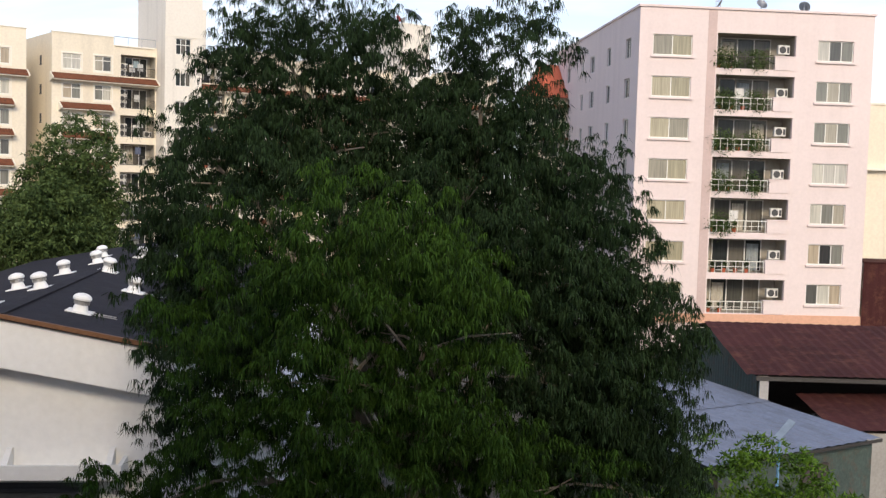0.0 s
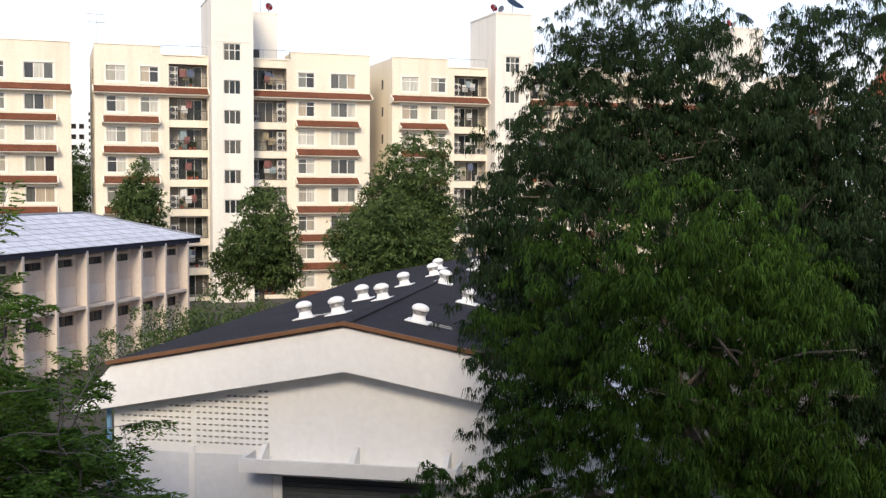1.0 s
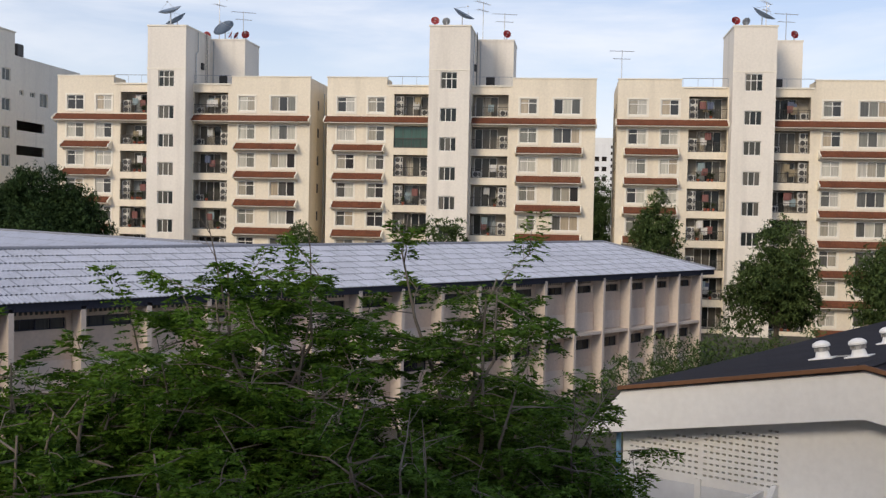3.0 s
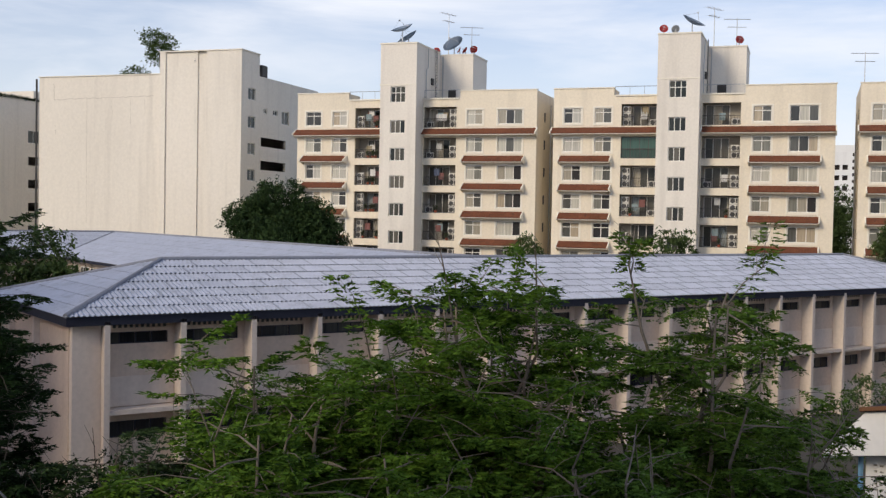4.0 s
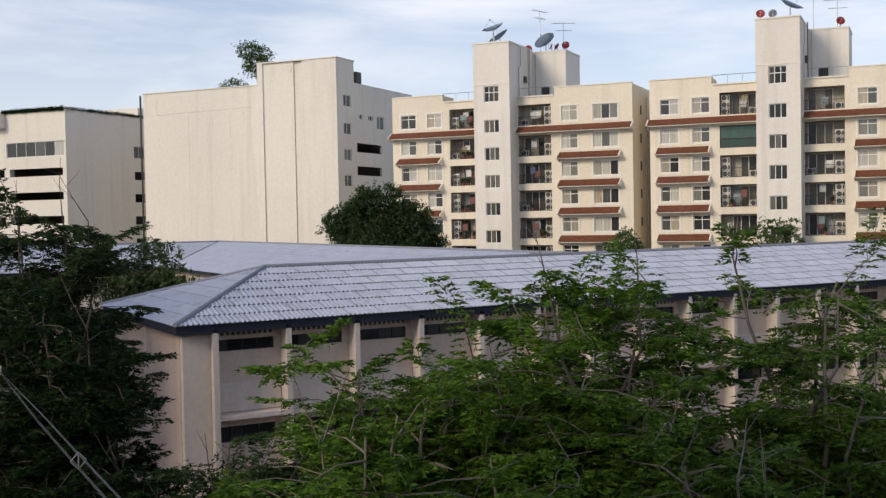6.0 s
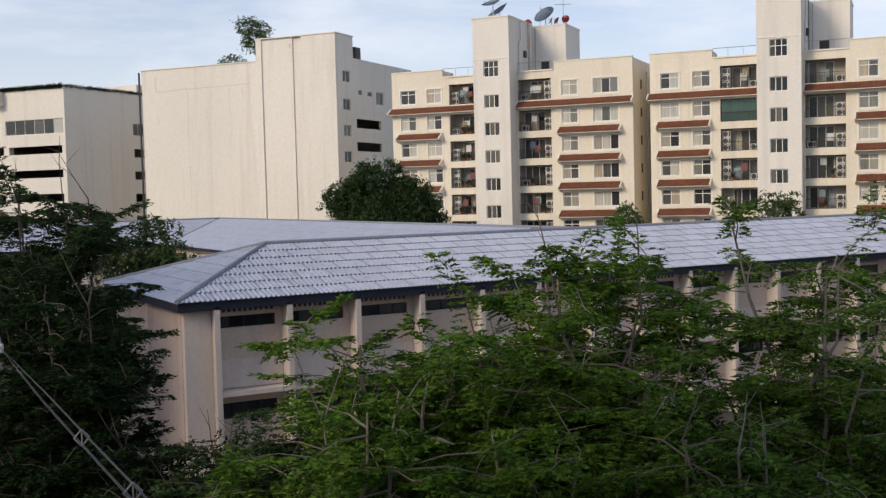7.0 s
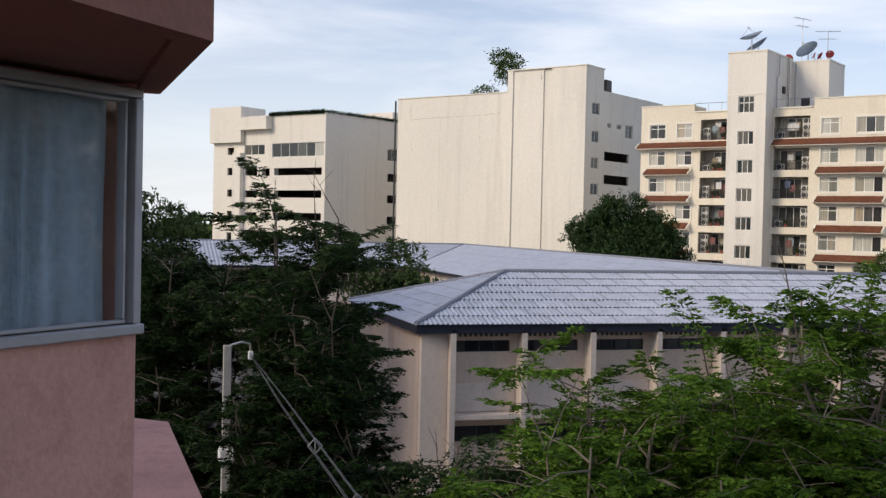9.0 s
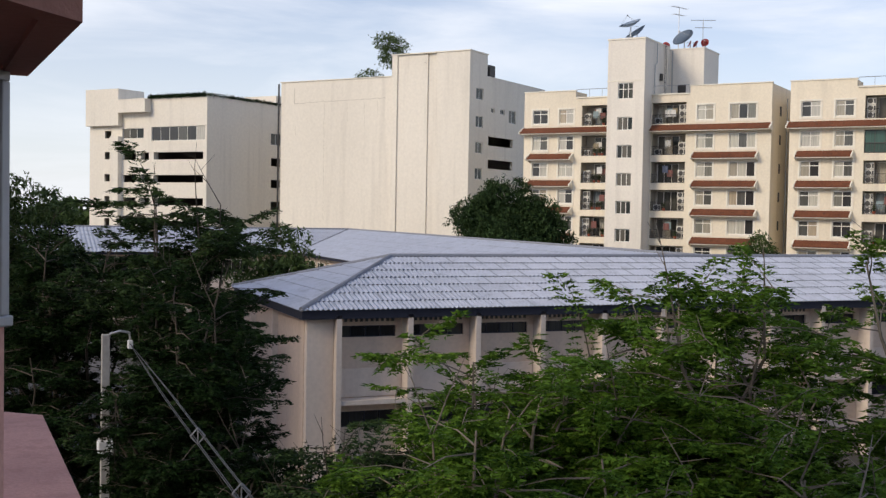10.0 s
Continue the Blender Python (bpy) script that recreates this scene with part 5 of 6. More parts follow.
part("post", bm, BLUEPAINT, post)
part("panel", boxes((-0.1, -0.35, -0.02, 0.1, 0.45, 0.02)), GREYMETAL, post, m=pose(0.1, 0, 4.9, 35, 20, -40))

# ---------- the building the camera looks out from
WA = radians(52)
WD, WNV = Vector((-math.sin(WA), math.cos(WA), 0)), Vector((math.cos(WA), math.sin(WA), 0))
CORNER = Vector((-5.0, 0.056, 0))
# local x runs along the wall away from the corner, local -y faces the yard
OWN = Matrix((-WD, -WNV, Vector((0, 0, 1)))).transposed().to_4x4()
OWN.translation = CORNER
own = thing("clay_pink_building", OWN, "clay-pink rendered apartment building with a projecting upper floor", "apartment building")
bm = bmesh.new()
wall(bm, 0, 48, 0, 12.07, [(0.03, 11.03, 0.80, 12.03)], 0.2)
TURN = Matrix.Rotation(radians(6), 4, "Z")  # the lower wall stands a little skew to the floor above
part("front_wall", bm, CLAY, own, m=TURN)
part("end_wall", boxes((0.02, 0.2, 0, 0.2, 8, 12.07)), CLAY, own, m=TURN)
part("rear_wall", boxes((0.2, 8, 0, 48, 8.2, 21.0)), CLAY, own)
part("far_wall", boxes((47.8, 0.2, 0, 48, 8, 21.0)), CLAY, own)
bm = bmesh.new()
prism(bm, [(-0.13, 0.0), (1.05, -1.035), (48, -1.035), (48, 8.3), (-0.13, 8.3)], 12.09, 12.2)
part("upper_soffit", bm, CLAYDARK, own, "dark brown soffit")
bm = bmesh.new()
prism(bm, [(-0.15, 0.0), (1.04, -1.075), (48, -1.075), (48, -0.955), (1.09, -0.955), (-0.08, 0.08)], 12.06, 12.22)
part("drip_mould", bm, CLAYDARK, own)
bm = bmesh.new()
prism(bm, [(-0.11, 0.03), (1.07, -1.005), (48, -1.005), (48, 8.3), (-0.11, 8.3)], 12.225, 21.0)
part("upper_wall", bm, CLAY, own)
wdw = part("window", boxes((-0.01, -0.045, 10.985, 0.84, 0.06, 11.03), bevel=0.006), WINFRAME, own, "grey aluminium window with a drawn curtain", TURN)
for nm, b6 in (("head", (0.0, -0.03, 12.02, 0.83, 0.06, 12.06)), ("stile", (0.0, -0.03, 11.032, 0.045, 0.08, 12.018)), ("stile", (0.79, -0.03, 11.032, 0.825, 0.08, 12.018)), ("sash_stile", (0.065, 0.0, 11.052, 0.08, 0.05, 11.998)), ("sash_rail", (0.05, 0.01, 11.032, 0.788, 0.045, 11.05)), ("sash_rail", (0.05, 0.01, 12.0, 0.788, 0.045, 12.018))):
    part(nm, boxes(b6, bevel=0.004), WINFRAME, wdw)
bm = bmesh.new()
solid(bm, [[(0.05, 0.03, 11.05), (0.79, 0.03, 11.05), (0.79, 0.03, 12.0), (0.05, 0.03, 12.0)]])
part("pane", bm, m_glass, wdw).visible_shadow = False
bm = bmesh.new()
rnd = random.Random(31)
fold = [rnd.uniform(0.5, 1.4) for _ in range(40)]
rows_c = []
for j in range(9):
    q = j / 8
    row = []
    for i in range(121):
        ph = i * 0.55 + 0.9 * math.sin(i * 0.11 + 2.0 * q)
        wav = 0.024 * fold[int(ph / math.tau) % 40] * math.sin(ph) + 0.012 * math.sin(i * 0.23 + 5 * q) * q
        row.append(bm.verts.new((0.085 + 1.3 * i / 120, 0.11 + wav * (0.6 + 0.6 * (1 - q)), 10.9 + 1.14 * q)))
    rows_c.append(row)
for r, t in zip(rows_c, rows_c[1:]):
    for i in range(120):
        bm.faces.new((r[i], r[i + 1], t[i + 1], t[i]))
bmesh.ops.solidify(bm, geom=bm.faces[:], thickness=0.005)
part("curtain", bm, CURTAIN, own, "pale blue-grey drawn curtain", TURN)
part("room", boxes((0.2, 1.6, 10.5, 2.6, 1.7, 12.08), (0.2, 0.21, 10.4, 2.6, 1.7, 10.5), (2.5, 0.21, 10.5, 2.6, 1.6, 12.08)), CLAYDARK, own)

annex = thing("annex_roof", Matrix(), "pink rendered flat roof of a lower annex", "annex")
bm = bmesh.new()
prism(bm, [(-10.4, 0.42), (-5.4, 0.62), (-5.6, -0.7), (-9.5, -7.0), (-14.5, -4.5)], 0, 9.6)
part("wall", bm, CLAY, annex)

# unseen plain house, added to keep the school end and street trees in shade
across = shell("shade_house", pose(-66, -26, 0), "unseen plain pink house added to shade the school end and trees", "building", 30, 14, 22, CLAY)
part("coping", boxes((-0.1, -0.1, 22, 30.1, 14.1, 22.15)), CLAY, across)

# utility pole and cables
pole = thing("utility_pole", pose(-24.9, 2.28, 0), "square concrete utility pole carrying cables", "utility pole")
bm = bmesh.new()
vs = box(bm, -0.11, -0.11, 0, 0.11, 0.11, 8.65, 0.015)
for v in bm.verts:
    if v.co.z > 5:
        v.co.x *= 0.78
        v.co.y *= 0.78
part("shaft", bm, CONCRETE, pole)
bm = bmesh.new()
tube(bm, [(0, 0, 8.45), (0.02, 0.1, 8.66), (0.05, 0.3, 8.72), (0.05, 0.5, 8.68), (0.05, 0.52, 8.5)], 0.03, 0.03, 8)
part("bracket_arm", bm, STEEL, pole)
part("insulator", boxes((0.0, 0.46, 8.32, 0.1, 0.58, 8.52), bevel=0.02), WHITE2, pole)
part("junction_box", boxes((-0.2, -0.16, 6.0, 0.16, 0.18, 6.32), bevel=0.03), WHITE2, pole)
ca = thing("cable_run", Matrix(), "four sagging overhead cables held by diamond spacers", "cables")
for k, (dy, dz) in enumerate(((0, 0.085), (0.085, 0), (-0.085, 0), (0, -0.085))):
    bm = bmesh.new()
    pts = []
    for i in range(41):
        q = i / 40
        s = min(1, q * 6)
        pts.append((-24.85 + 36 * q, 2.78 - 0.35 * q + dy * s, 8.45 + dz * s - 0.55 * math.sin(math.pi * min(1, q)) * 0.5))
    tube(bm, pts, 0.0065, 0.0065, 5)
    part("cable", bm, CABLE, ca)
bm = bmesh.new()
for a, b in (((0, 0, 0.115), (0, 0.105, 0)), ((0, 0.105, 0), (0, 0, -0.115)), ((0, 0, -0.115), (0, -0.105, 0)), ((0, -0.105, 0), (0, 0, 0.115)), ((0, 0, 0.115), (0, 0, -0.115))):
    tube(bm, [a, b], 0.011, 0.011, 5)
spacer = mesh("spacer", bm, SPACER)
for x in (-15.5, -12.4, -9.3, -6.2):
    q = (x + 24.85) / 36
    put("spacer", spacer, ca, pose(x, 2.78 - 0.35 * q, 8.45 - 0.275 * math.sin(math.pi * q)))


# ---------- trees
def unit(v):
    return v / (np.linalg.norm(v, axis=-1, keepdims=True) + 1e-9)


def limbs(bm, base, ends, r0, fork, rnd, n=8):
    """Trunk to the fork, then a bent, tapering limb to each end."""
    base = Vector(base)
    fk = base + Vector((rnd.uniform(-0.2, 0.2), rnd.uniform(-0.2, 0.2), fork))
    tube(bm, [base, base.lerp(fk, 0.5) + Vector((0.08, 0.05, 0)), fk], r0, r0 * 0.8, n)
    paths = []
    for e in ends:
        e = Vector(e)
        k = [fk]
        for i in range(1, 6):
            q = i / 5
            p = fk.lerp(e, q)
            p += Vector((rnd.uniform(-1, 1), rnd.uniform(-1, 1), rnd.uniform(-0.4, 0.8))) * (e - fk).length * 0.06 * (1 - abs(2 * q - 1))
            p.z += (e - fk).length * 0.10 * math.sin(math.pi * q)
            k.append(p)
        tube(bm, k, r0 * 0.5, r0 * 0.1, 6)
        paths.append(k)
    return paths


def twigs(bm, paths, per, ln, r, rnd, up=0.2):
    out = []
    for k in paths:
        for _ in range(per):
            i = rnd.randrange(2, len(k) - 1)
            p = k[i].lerp(k[i + 1], rnd.random())
            d = Vector((rnd.gauss(0, 1), rnd.gauss(0, 1), rnd.gauss(up, 0.35))).normalized()
            l = ln * rnd.uniform(0.5, 1.2)
            q = [p, p + d * l * 0.5 + Vector((0, 0, 0.05 * l)), p + d * l + Vector((rnd.uniform(-0.1, 0.1) * l, rnd.uniform(-0.1, 0.1) * l, -0.03 * l))]
            tube(bm, q, r, r * 0.3, 4)
            out.append(q)
    return out


def lobe_clumps(rg, lobes, per_area, inner=0.35):
    """Places and outward ways of leaf clumps on and inside uneven ellipsoids."""
    pos, out = [], []
    for cx, cy, cz, rx, ry, rz in lobes:
        n = int(4 * math.pi * ((rx * ry + ry * rz + rx * rz) / 3) * per_area)
        d = unit(rg.normal(size=(n, 3)))
        rough = 1 + 0.16 * np.sin(d[:, 0] * 7 + cx) * np.cos(d[:, 1] * 6 + cy) + 0.10 * np.sin(d[:, 2] * 13 + cz + d[:, 0] * 9)
        rad = np.where(rg.random(n) < inner, rg.uniform(0.35, 0.85, n), rg.uniform(0.86, 1.06, n)) * rough
        pos.append(np.array([cx, cy, cz]) + d * rad[:, None] * np.array([rx, ry, rz]))
        out.append(d)
    return np.concatenate(pos), np.concatenate(out)


def mops(rg, pos, out, per, length, width, droop, wild, ball):
    """Hanging tufts: each clump is a handful of sprigs whose leaves spring from one point, arch outwards and hang down."""
    n, sprigs = len(pos), 10
    per = max(4, per // sprigs)
    size = ball * np.repeat(rg.uniform(0.55, 1.4, (n, 1)), sprigs, 0)
    a, s = rg.uniform(0, 2 * np.pi, (n * sprigs, 1)), np.sqrt(rg.uniform(0, 1, (n * sprigs, 1)))
    tip = np.repeat(pos + out * ball * 0.3, sprigs, 0) + size * np.concatenate([np.cos(a) * s, np.sin(a) * s, 0.45 - 0.95 * s * s + rg.normal(size=a.shape) * 0.15], 1)
    m = n * sprigs * per
    a = rg.uniform(0, 2 * np.pi, (m, 1))
    k = rg.uniform(0.15, 1.0, (m, 1))
    c, d = np.cos(a), np.sin(a)
    base = np.repeat(tip, per, 0) + np.concatenate([c * k, d * k, 0.6 - k * k * 0.9], 1) * length * 0.55
    way = unit(np.concatenate([c * k * 0.45, d * k * 0.45, 0.15 - droop * rg.uniform(0.5, 1.3, (m, 1))], 1) + rg.normal(size=(m, 3)) * wild)
    side = unit(np.concatenate([-d, c, 0 * c], 1) + rg.normal(size=(m, 3)) * 0.3)
    return base, base + way * length * rg.uniform(0.6, 1.35, (m, 1)), width * rg.uniform(0.7, 1.3, (m, 1)), side


def leaves_at(rg, pos, out, per, spread, length, width, droop, wild=0.5, flat=1.0, ball=0.0):
    n = len(pos)
    if ball:
        return mops(rg, pos, out, per, length, width, droop, wild, ball)
    base = np.repeat(pos, per, 0) + rg.normal(size=(n * per, 3)) * spread * np.array([1, 1, flat])
    way = unit(np.repeat(out, per, 0) * 0.6 + np.array([0, 0, -droop]) + rg.normal(size=(n * per, 3)) * wild * np.array([1, 1, flat]))
    ln = length * rg.uniform(0.6, 1.35, (n * per, 1))
    return base, base + way * ln, width * rg.uniform(0.7, 1.3, (n * per, 1))


def tree(name, label, seed, base, lobes, r0, fork, bark, leaf, per_area, per, spread, length, width, droop, wild=0.5, flat=1.0, inner=0.35, ntwig=3, tw=1.2, group="", ball=0.0):
    rnd, rg = random.Random(seed), np.random.default_rng(seed)
    np.random.seed(seed)
    t = thing(name, Matrix(), label, "tree", group)
    bm = bmesh.new()
    paths = limbs(bm, base, [(l[0] + rnd.uniform(-0.3, 0.3) * l[3], l[1] + rnd.uniform(-0.3, 0.3) * l[4], l[2] + 0.1 * l[5]) for l in lobes], r0, fork, rnd)
    tg = twigs(bm, paths, ntwig, tw, r0 * 0.09 + 0.01, rnd)
    part("trunk", bm, bark, t)
    pos, out = lobe_clumps(rg, lobes, per_area, inner)
    b, e, w, *sd = leaves_at(rg, pos, out, per, spread, length, width, droop, wild, flat, ball)
    put("crown", cloud_mesh("crown", b, e, w, leaf, *sd), t)
    return t


def polar(az, r, z=0.0):
    a = radians(az)
    return (-math.sin(a) * r, math.cos(a) * r, z)


# the great drooping tree in front of the camera
big = [
    (*polar(5.6, 19.8, 8.9), 2.9, 2.6, 2.6),
    (*polar(2.6, 19.4, 8.3), 2.3, 2.2, 2.5),
    (*polar(9.8, 23.5, 10.2), 2.4, 2.4, 2.4),
    (*polar(9.6, 25.5, 13.0), 1.5, 1.5, 2.1),
    (*polar(7.2, 25.0, 13.7), 1.6, 1.6, 2.5),
    (*polar(4.2, 25.0, 12.9), 1.5, 1.5, 2.2),
    (*polar(12.6, 24.5, 11.6), 1.1, 1.2, 1.5),
    (*polar(1.6, 25.0, 11.4), 1.6, 1.6, 1.8),
    (*polar(-2.4, 24.5, 12.9), 1.4, 1.4, 2.9),
    (*polar(-1.6, 24.0, 10.2), 2.0, 2.0, 2.2),
    (*polar(-4.2, 22.5, 8.2), 2.4, 2.4, 2.6),
    (*polar(-7.6, 23.0, 9.6), 1.2, 1.4, 2.4),
    (*polar(-8.2, 22.5, 7.2), 1.8, 2.0, 2.2),
    (*polar(-9.2, 21.5, 5.2), 1.7, 2.0, 2.2),
    (*polar(-5.0, 20.5, 4.6), 2.4, 2.2, 2.2),
    (*polar(9.4, 20.5, 5.6), 2.0, 2.0, 2.2),
    (*polar(12.2, 22.0, 7.4), 1.2, 1.4, 1.8),
    (*polar(1.5, 19.4, 4.6), 2.8, 2.2, 2.2),
    (*polar(6.5, 19.4, 4.2), 2.0, 1.8, 2.4),
    (*polar(12.9, 20.5, 4.4), 1.0, 1.2, 1.5),
    (*polar(17.4, 19.5, 4.8), 0.75, 0.9, 1.5),
    (*polar(14.0, 23.5, 9.2), 1.0, 1.1, 1.3),
    (*polar(-4.6, 24.6, 11.0), 1.7, 1.7, 2.2),
    (*polar(-0.6, 25.4, 13.2), 1.0, 1.2, 1.6),
    (*polar(-9.6, 23.0, 7.8), 1.3, 1.5, 2.0),
]
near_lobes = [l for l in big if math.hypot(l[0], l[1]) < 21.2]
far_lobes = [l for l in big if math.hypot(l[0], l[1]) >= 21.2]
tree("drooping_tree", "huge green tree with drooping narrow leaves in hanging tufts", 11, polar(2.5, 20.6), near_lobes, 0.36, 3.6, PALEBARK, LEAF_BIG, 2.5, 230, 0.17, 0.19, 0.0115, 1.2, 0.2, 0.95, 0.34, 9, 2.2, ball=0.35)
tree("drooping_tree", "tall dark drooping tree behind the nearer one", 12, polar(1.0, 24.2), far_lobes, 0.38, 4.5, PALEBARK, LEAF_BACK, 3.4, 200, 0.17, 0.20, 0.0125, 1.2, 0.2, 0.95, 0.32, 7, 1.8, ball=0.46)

# feathery trees between camera and school
FEATHER = "feathery green tree with flat sprays and bare twigs"


def sprays(rg, twig_list, n):
    """Flat feathery sprays: fronds set in pairs along each twig, leaflets in pairs along each frond."""
    q0 = np.array([list(q[0]) for q in twig_list])
    q2 = np.array([list(q[2]) for q in twig_list])
    st = np.tile(np.linspace(0.15, 1.05, n), len(q0))[:, None]
    base = np.repeat(q0, n, 0) * (1 - st) + np.repeat(q2, n, 0) * st
    fwd = np.repeat(unit(q2 - q0), n, 0)
    flat = unit(np.cross(fwd, np.array([0, 0, 1.0])) + 1e-4)
    parts = []
    for sg in (1, -1):
        ln = rg.uniform(0.20, 0.40, (len(base), 1)) * (1.1 - 0.45 * st)
        way = unit(flat * sg + fwd * rg.uniform(0.3, 0.9, ln.shape) + rg.normal(size=base.shape) * np.array([0.3, 0.3, 0.18]) + np.array([0, 0, -0.12]))
        cross = unit(np.cross(way, np.array([0, 0, 1.0])) + 1e-4)
        for j in range(5):
            at = base + way * ln * (0.2 + 0.19 * j) + np.array([0, 0, -0.05]) * (j / 4) ** 2
            for s2 in (1, -1):
                d = unit(cross * s2 + way * 0.8 + rg.normal(size=base.shape) * 0.22)
                parts.append((at, at + d * rg.uniform(0.09, 0.16, ln.shape)))
    b, e = np.concatenate([p[0] for p in parts]), np.concatenate([p[1] for p in parts])
    return b, e, 0.021 * rg.uniform(0.7, 1.3, (len(b), 1))


def feather_tree(seed, az, r, top, spread, label=FEATHER, leaf=LEAF_FEATHER, dens=1.0, low=2.0):
    rnd, rg = random.Random(seed), np.random.default_rng(seed)
    np.random.seed(seed)
    t = thing("feathery_tree", Matrix(), label, "tree", "feathery trees in the yard")
    base = Vector(polar(az, r))
    bm = bmesh.new()
    ends = []
    for i in range(17):
        a, q = rnd.uniform(0, math.tau), rnd.uniform(0.35, 1.0)
        if i < 4:
            ends.append(base + Vector((math.cos(a) * spread * 0.35, math.sin(a) * spread * 0.35, top * rnd.uniform(0.92, 1.0))))
            continue
        ends.append(base + Vector((math.cos(a) * spread * q, math.sin(a) * spread * q, low + (top - low) * rnd.uniform(0.35, 1.0) * (1.15 - 0.45 * q))))
    paths = limbs(bm, base, ends, 0.15, low * 0.8, rnd, 7)
    t2 = twigs(bm, paths, 13, 1.4, 0.018, rnd, 0.12)
    t3 = twigs(bm, [[q[0], q[1], q[1].lerp(q[2], 0.5), q[2]] for q in t2], 2, 0.8, 0.010, rnd, 0.1)
    for _ in range(7):
        k = rnd.choice(paths)
        p = k[-1]
        q = p + Vector((rnd.uniform(-0.7, 0.7), rnd.uniform(-0.7, 0.7), rnd.uniform(0.7, 1.3)))
        tube(bm, [p, p.lerp(q, 0.5) + Vector((0.08, -0.05, 0.03)), q], 0.016, 0.005, 4)
        for s in (0.4, 0.7):
            o = p.lerp(q, s)
            tube(bm, [o, o + Vector((rnd.uniform(-0.4, 0.4), rnd.uniform(-0.4, 0.4), rnd.uniform(0.1, 0.4)))], 0.008, 0.003, 4)
    part("trunk", bm, BARK if leaf in (LEAF_SHADE, LEAF_COURT) else PALEBARK, t)
    leafy = [q for q in t2 + t3 if rnd.random() > 0.15]
    put("crown", cloud_mesh("crown", *sprays(rg, leafy, int(10 * dens)), leaf), t)
    return t


feather_tree(21, 54.0, 19.0, 10.6, 2.8, "bright green feathery tree before the school", LEAF_BRIGHT, 1.0)
feather_tree(22, 43.4, 20.0, 10.8, 2.9)
feather_tree(23, 38.2, 19.0, 7.6, 2.3, dens=0.7)
feather_tree(24, 63.2, 18.0, 9.2, 2.4, "bright green feathery tree before the school", LEAF_BRIGHT, 1.3)
feather_tree(25, 60.3, 18.5, 9.0, 2.5, "bright green feathery tree before the school", LEAF_BRIGHT, 1.0)
feather_tree(26, 48.7, 18.0, 8.8, 2.5, "bright green feathery tree before the school", LEAF_BRIGHT, 1.0)
feather_tree(28, 42.0, 27.0, 7.4, 2.8, dens=0.6)
feather_tree(29, 56.5, 15.5, 8.0, 2.6, "bright green feathery tree before the school", LEAF_BRIGHT, 1.0)
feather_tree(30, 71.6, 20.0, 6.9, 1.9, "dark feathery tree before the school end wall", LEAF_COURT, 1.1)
feather_tree(35, 46.0, 15.5, 8.0, 2.6)
feather_tree(36, 65.4, 16.0, 8.5, 2.1, "bright green feathery tree before the school", LEAF_BRIGHT, 1.2)
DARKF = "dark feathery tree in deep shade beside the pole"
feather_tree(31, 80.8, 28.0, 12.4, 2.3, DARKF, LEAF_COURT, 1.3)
feather_tree(32, 80.6, 25.0, 9.8, 2.4, DARKF, LEAF_SHADE, 1.4)
feather_tree(33, 86.5, 31.0, 10.6, 3.4, DARKF, LEAF_SHADE, 1.4)
feather_tree(34, 77.2, 22.5, 6.4, 2.3, DARKF, LEAF_SHADE, 1.4)

# broad-leaved trees by the blocks
def round_tree(seed, az, r, top, wide, label, leaf=LEAF_FAR, foot=0.0, n=7):
    rnd = random.Random(seed)
    c = polar(az, r)
    lobes = []
    h = top - 3.0 - foot
    for i in range(2 * n):
        a, q = i * 2.4 + rnd.random(), rnd.uniform(0.15, 0.72)
        zz = 3.0 + foot + h * rnd.uniform(0.16, 0.86 - 0.35 * q)
        s = rnd.uniform(0.26, 0.42)
        lobes.append((c[0] + math.cos(a) * wide * q, c[1] + math.sin(a) * wide * q, zz, wide * s, wide * s, h * rnd.uniform(0.13, 0.22)))
    lobes.append((c[0] + wide * 0.1, c[1], top - h * 0.22, wide * 0.42, wide * 0.42, h * 0.22))
    tree("broadleaf_tree", label, seed, c, lobes, 0.25, 3.0, BARK, leaf, 1.9, 60, 0.3, 0.32, 0.075, 0.5, 0.35, 0.6, 0.2, 3, 1.5, "trees by the apartment row", ball=0.68)


ROUND = "rounded green broadleaf tree standing by the apartment row"
round_tree(41, 26.8, 86, 11.2, 3.7, ROUND, n=6)
round_tree(42, 19.0, 78, 14.7, 5.6, ROUND, n=9)
round_tree(43, 32.9, 99, 13.4, 2.2, "tall narrow broadleaf tree against the apartment wall", n=5)
round_tree(44, 64.3, 96, 13.9, 6.8, "wide dark green broadleaf tree by the car park", LEAF_COURT, n=11)
round_tree(45, 44.0, 96, 10.8, 3.4, ROUND, n=5)
round_tree(46, 51.5, 98, 9.8, 2.4, ROUND, n=4)
round_tree(47, 88.6, 58, 12.3, 4.2, "green tree beyond the far school wing", n=6)
round_tree(48, 76.2, 60, 9.9, 3.8, "green tree in the school court", n=5)
round_tree(49, 36.0, 160, 16.0, 4.0, "distant tree in the gap between blocks", n=4)

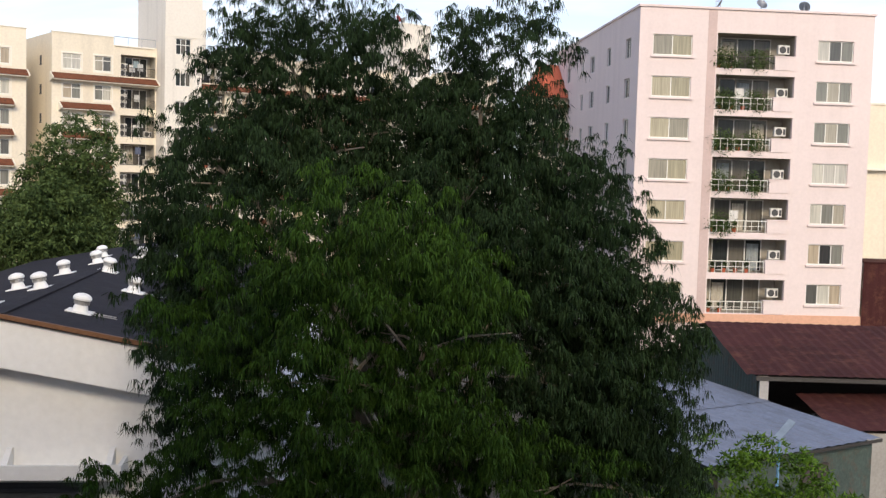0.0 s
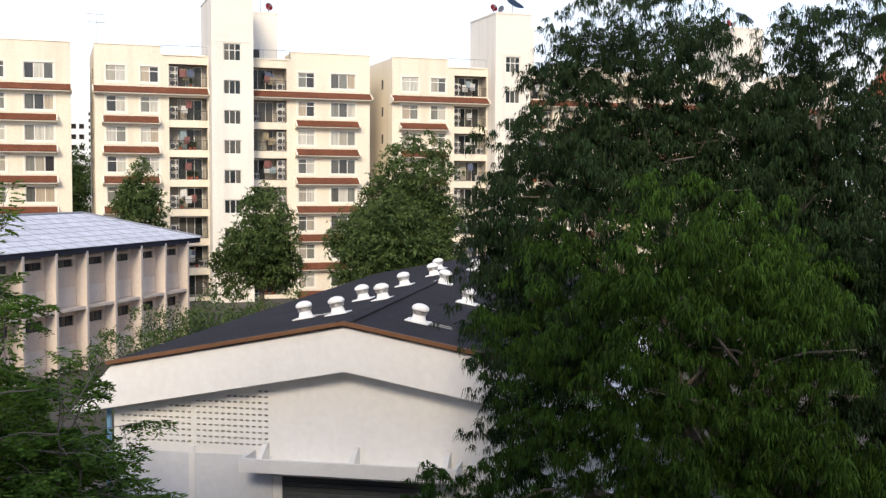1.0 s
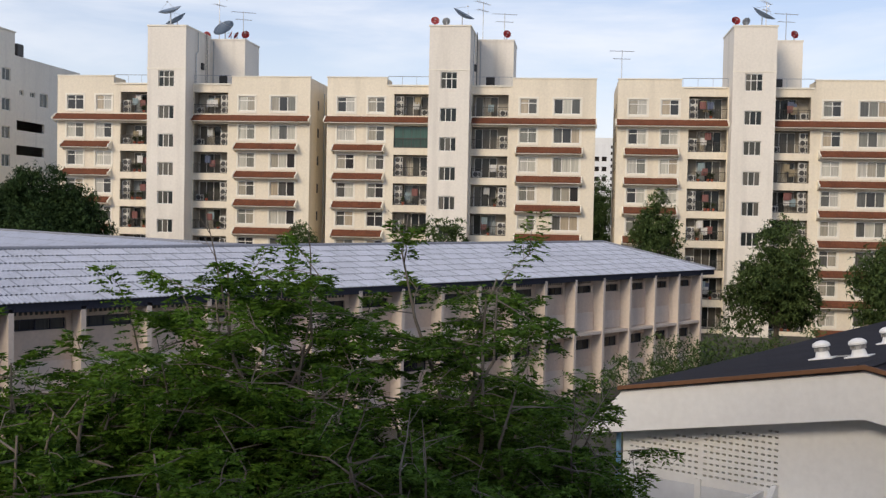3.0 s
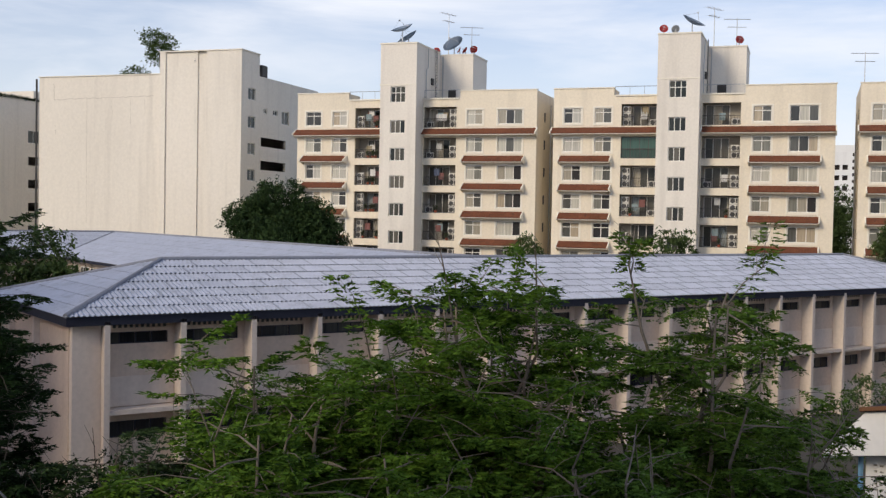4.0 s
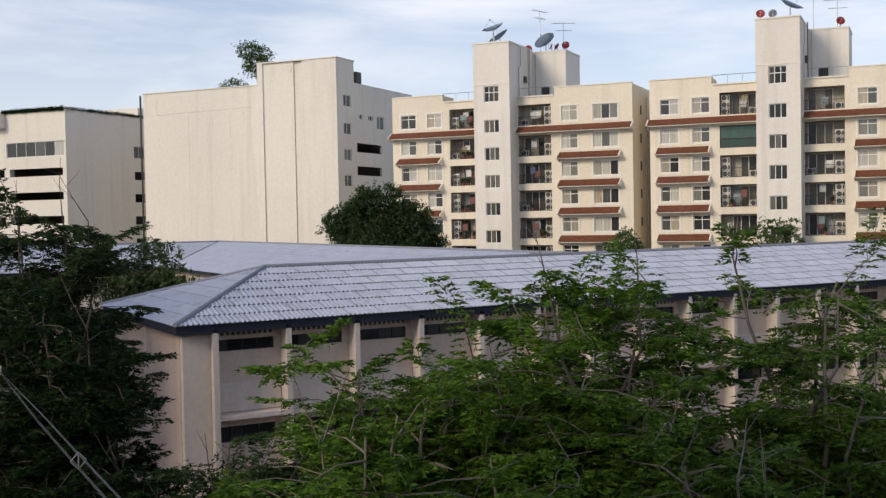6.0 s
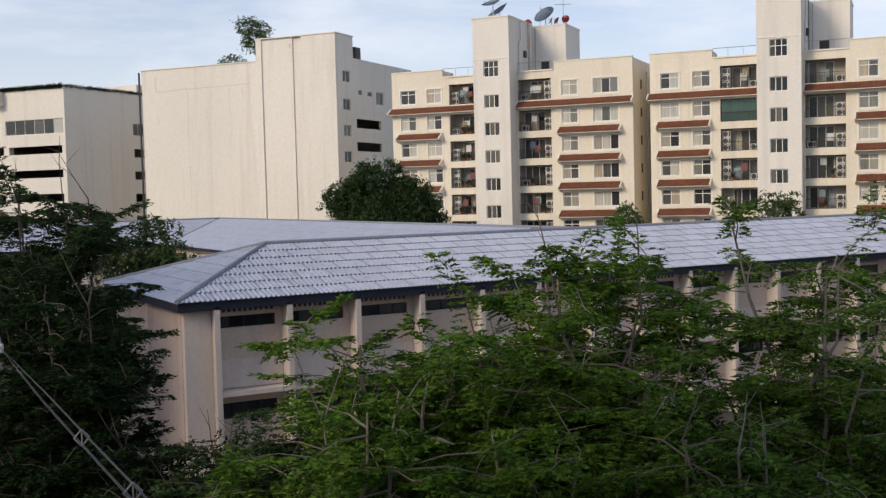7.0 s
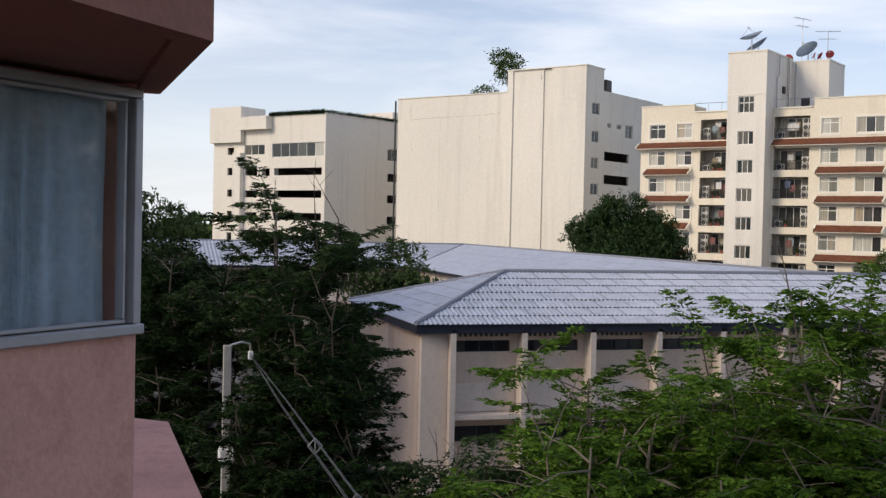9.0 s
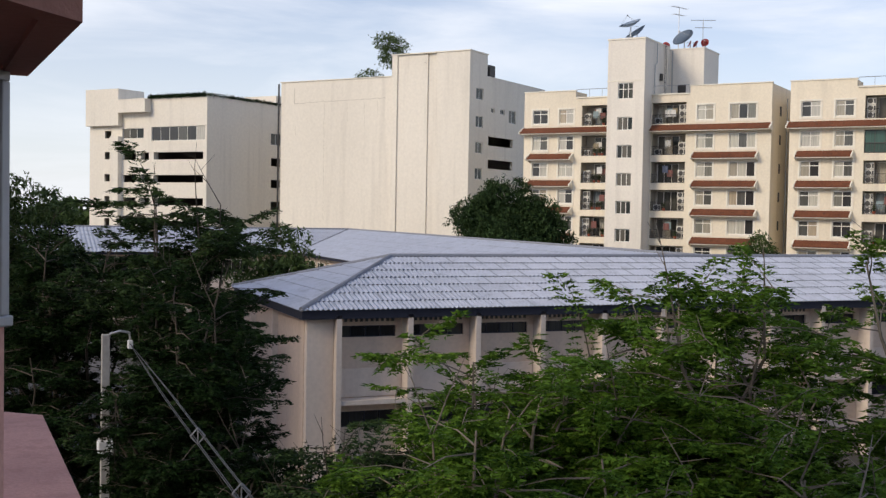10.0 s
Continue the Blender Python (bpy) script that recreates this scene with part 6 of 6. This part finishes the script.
# tree growing on the car park roof
rp = row_pose(-77.2, 117, 27.3).translation
tree("roof_tree", "small tree growing on the flat roof", 51, rp, [(rp.x, rp.y, 31.0, 1.6, 1.6, 1.3), (rp.x - 0.8, rp.y - 0.6, 33.0, 1.4, 1.4, 1.0), (rp.x + 1.0, rp.y + 0.6, 32.4, 1.1, 1.1, 0.8)], 0.12, 2.2, BARK, LEAF_FAR, 3.2, 14, 0.28, 0.36, 0.08, 0.3, 0.8, 0.6, 0.3)
rp = row_pose(-80.6, 117, 27.3).translation
tree("roof_tree", "low shrub growing on the flat roof", 52, rp, [(rp.x, rp.y, 28.6, 1.7, 1.7, 0.9)], 0.08, 0.6, BARK, LEAF_FAR, 2.5, 8, 0.25, 0.4, 0.09, 0.3, 0.8, 0.6, 0.3)

# roof planting on the parking block
rg = np.random.default_rng(5)
np.random.seed(5)
pts = []
for i in range(1500):
    q = rg.random()
    u, d = (-111 + 10.5 * q * 1.6, 107.9) if q < 0.62 else (-100.4, 107.9 + 16 * (q - 0.62) / 0.38)
    p = row_pose(u, d, 26.2 + 0.16 * rg.random()).translation
    pts.append((p.x, p.y, p.z))
pts = np.array(pts)
b, e, w, *sd = leaves_at(rg, pts, np.tile((0, 0, 0.4), (len(pts), 1)), 5, 0.1, 0.22, 0.05, 0.2, 1.0)
hedge = put("roof_planting", cloud_mesh("roof_planting", b, e, w, LEAF_SHADE, *sd))
tagged(hedge, "strip of creeping plants along the roof edge", "plants", kind="stuff")


def scrub(name, label, seed, spots, leaf, per=9, length=0.3, width=0.07, area=5.0, ball=0.0):
    """Low foliage in one drift."""
    rg = np.random.default_rng(seed)
    np.random.seed(seed)
    pos, out = lobe_clumps(rg, spots, area, 0.3)
    keep = pos[:, 2] > 0.05
    b, e, w, *sd = leaves_at(rg, pos[keep], out[keep], per, 0.2, length, width, 0.25, 0.8, 0.8, ball)
    ob = put(name, cloud_mesh(name, b, e, w, leaf, *sd))
    return tagged(ob, label, "shrubs", kind="stuff")


rnd = random.Random(9)
scrub("shrub_bank", "dense green shrubs between hall and school", 61, [(*polar(20 + 1.1 * i, 58 - 0.6 * i + rnd.uniform(-3, 3), 2.6 + rnd.uniform(-0.3, 0.6)), 2.4, 2.4, 2.5) for i in range(13)], LEAF_FAR, 45, 0.22, 0.05, 1.6, 0.5)
scrub("shrub_bank", "bright young leaves of a tree below the sheds", 62, [(*polar(-15.2, 27.0, 3.2), 1.5, 1.5, 1.8), (*polar(-17.6, 26.5, 3.8), 1.4, 1.4, 1.6), (*polar(-11.0, 26.5, 3.3), 1.3, 1.3, 1.5), (*polar(-20.0, 27.0, 3.0), 1.3, 1.3, 1.4)], LEAF_BRIGHT, 70, 0.15, 0.036, 3.0, 0.32)
scrub("shrub_bank", "dark undergrowth beneath the feathery trees", 63, [(*polar(46 + 4.6 * i, 22 + rnd.uniform(-2, 2.5), 1.6), 2.4, 2.4, 2.0 + rnd.random()) for i in range(6)], LEAF_SHADE, 22, 0.14, 0.03, 4.0, 0.4)
scrub("shrub_bank", "dark undergrowth along the street", 64, [(*polar(72 + 2.4 * i, 27 + rnd.uniform(-1, 4), 2.2), 2.0, 2.0, 2.6) for i in range(6)], LEAF_SHADE, 25, 0.16, 0.035, 4.0, 0.4)
scrub("balcony_plants", "potted green plants on the pink block balconies", 65, [(*(pink.matrix_basis @ Vector((5.9 + dx, 0.2, z + 0.5))), 0.9 if dx < 1 else 0.6, 0.35, 0.7) for z in (19.6, 16.8, 14.0, 11.2, 8.4) for dx in (0.2, 2.4)][:9], LEAF_FAR, 6, 0.22, 0.035, 45.0)
scrub("far_woods", "distant trees along the horizon", 66, [(*polar(-30 + 3.0 * i, 260 + rnd.uniform(-40, 60), 3.0), 11, 8, 7 + rnd.uniform(-2, 3)) for i in range(48)][30:48], LEAF_FAR, 3, 1.4, 0.5)

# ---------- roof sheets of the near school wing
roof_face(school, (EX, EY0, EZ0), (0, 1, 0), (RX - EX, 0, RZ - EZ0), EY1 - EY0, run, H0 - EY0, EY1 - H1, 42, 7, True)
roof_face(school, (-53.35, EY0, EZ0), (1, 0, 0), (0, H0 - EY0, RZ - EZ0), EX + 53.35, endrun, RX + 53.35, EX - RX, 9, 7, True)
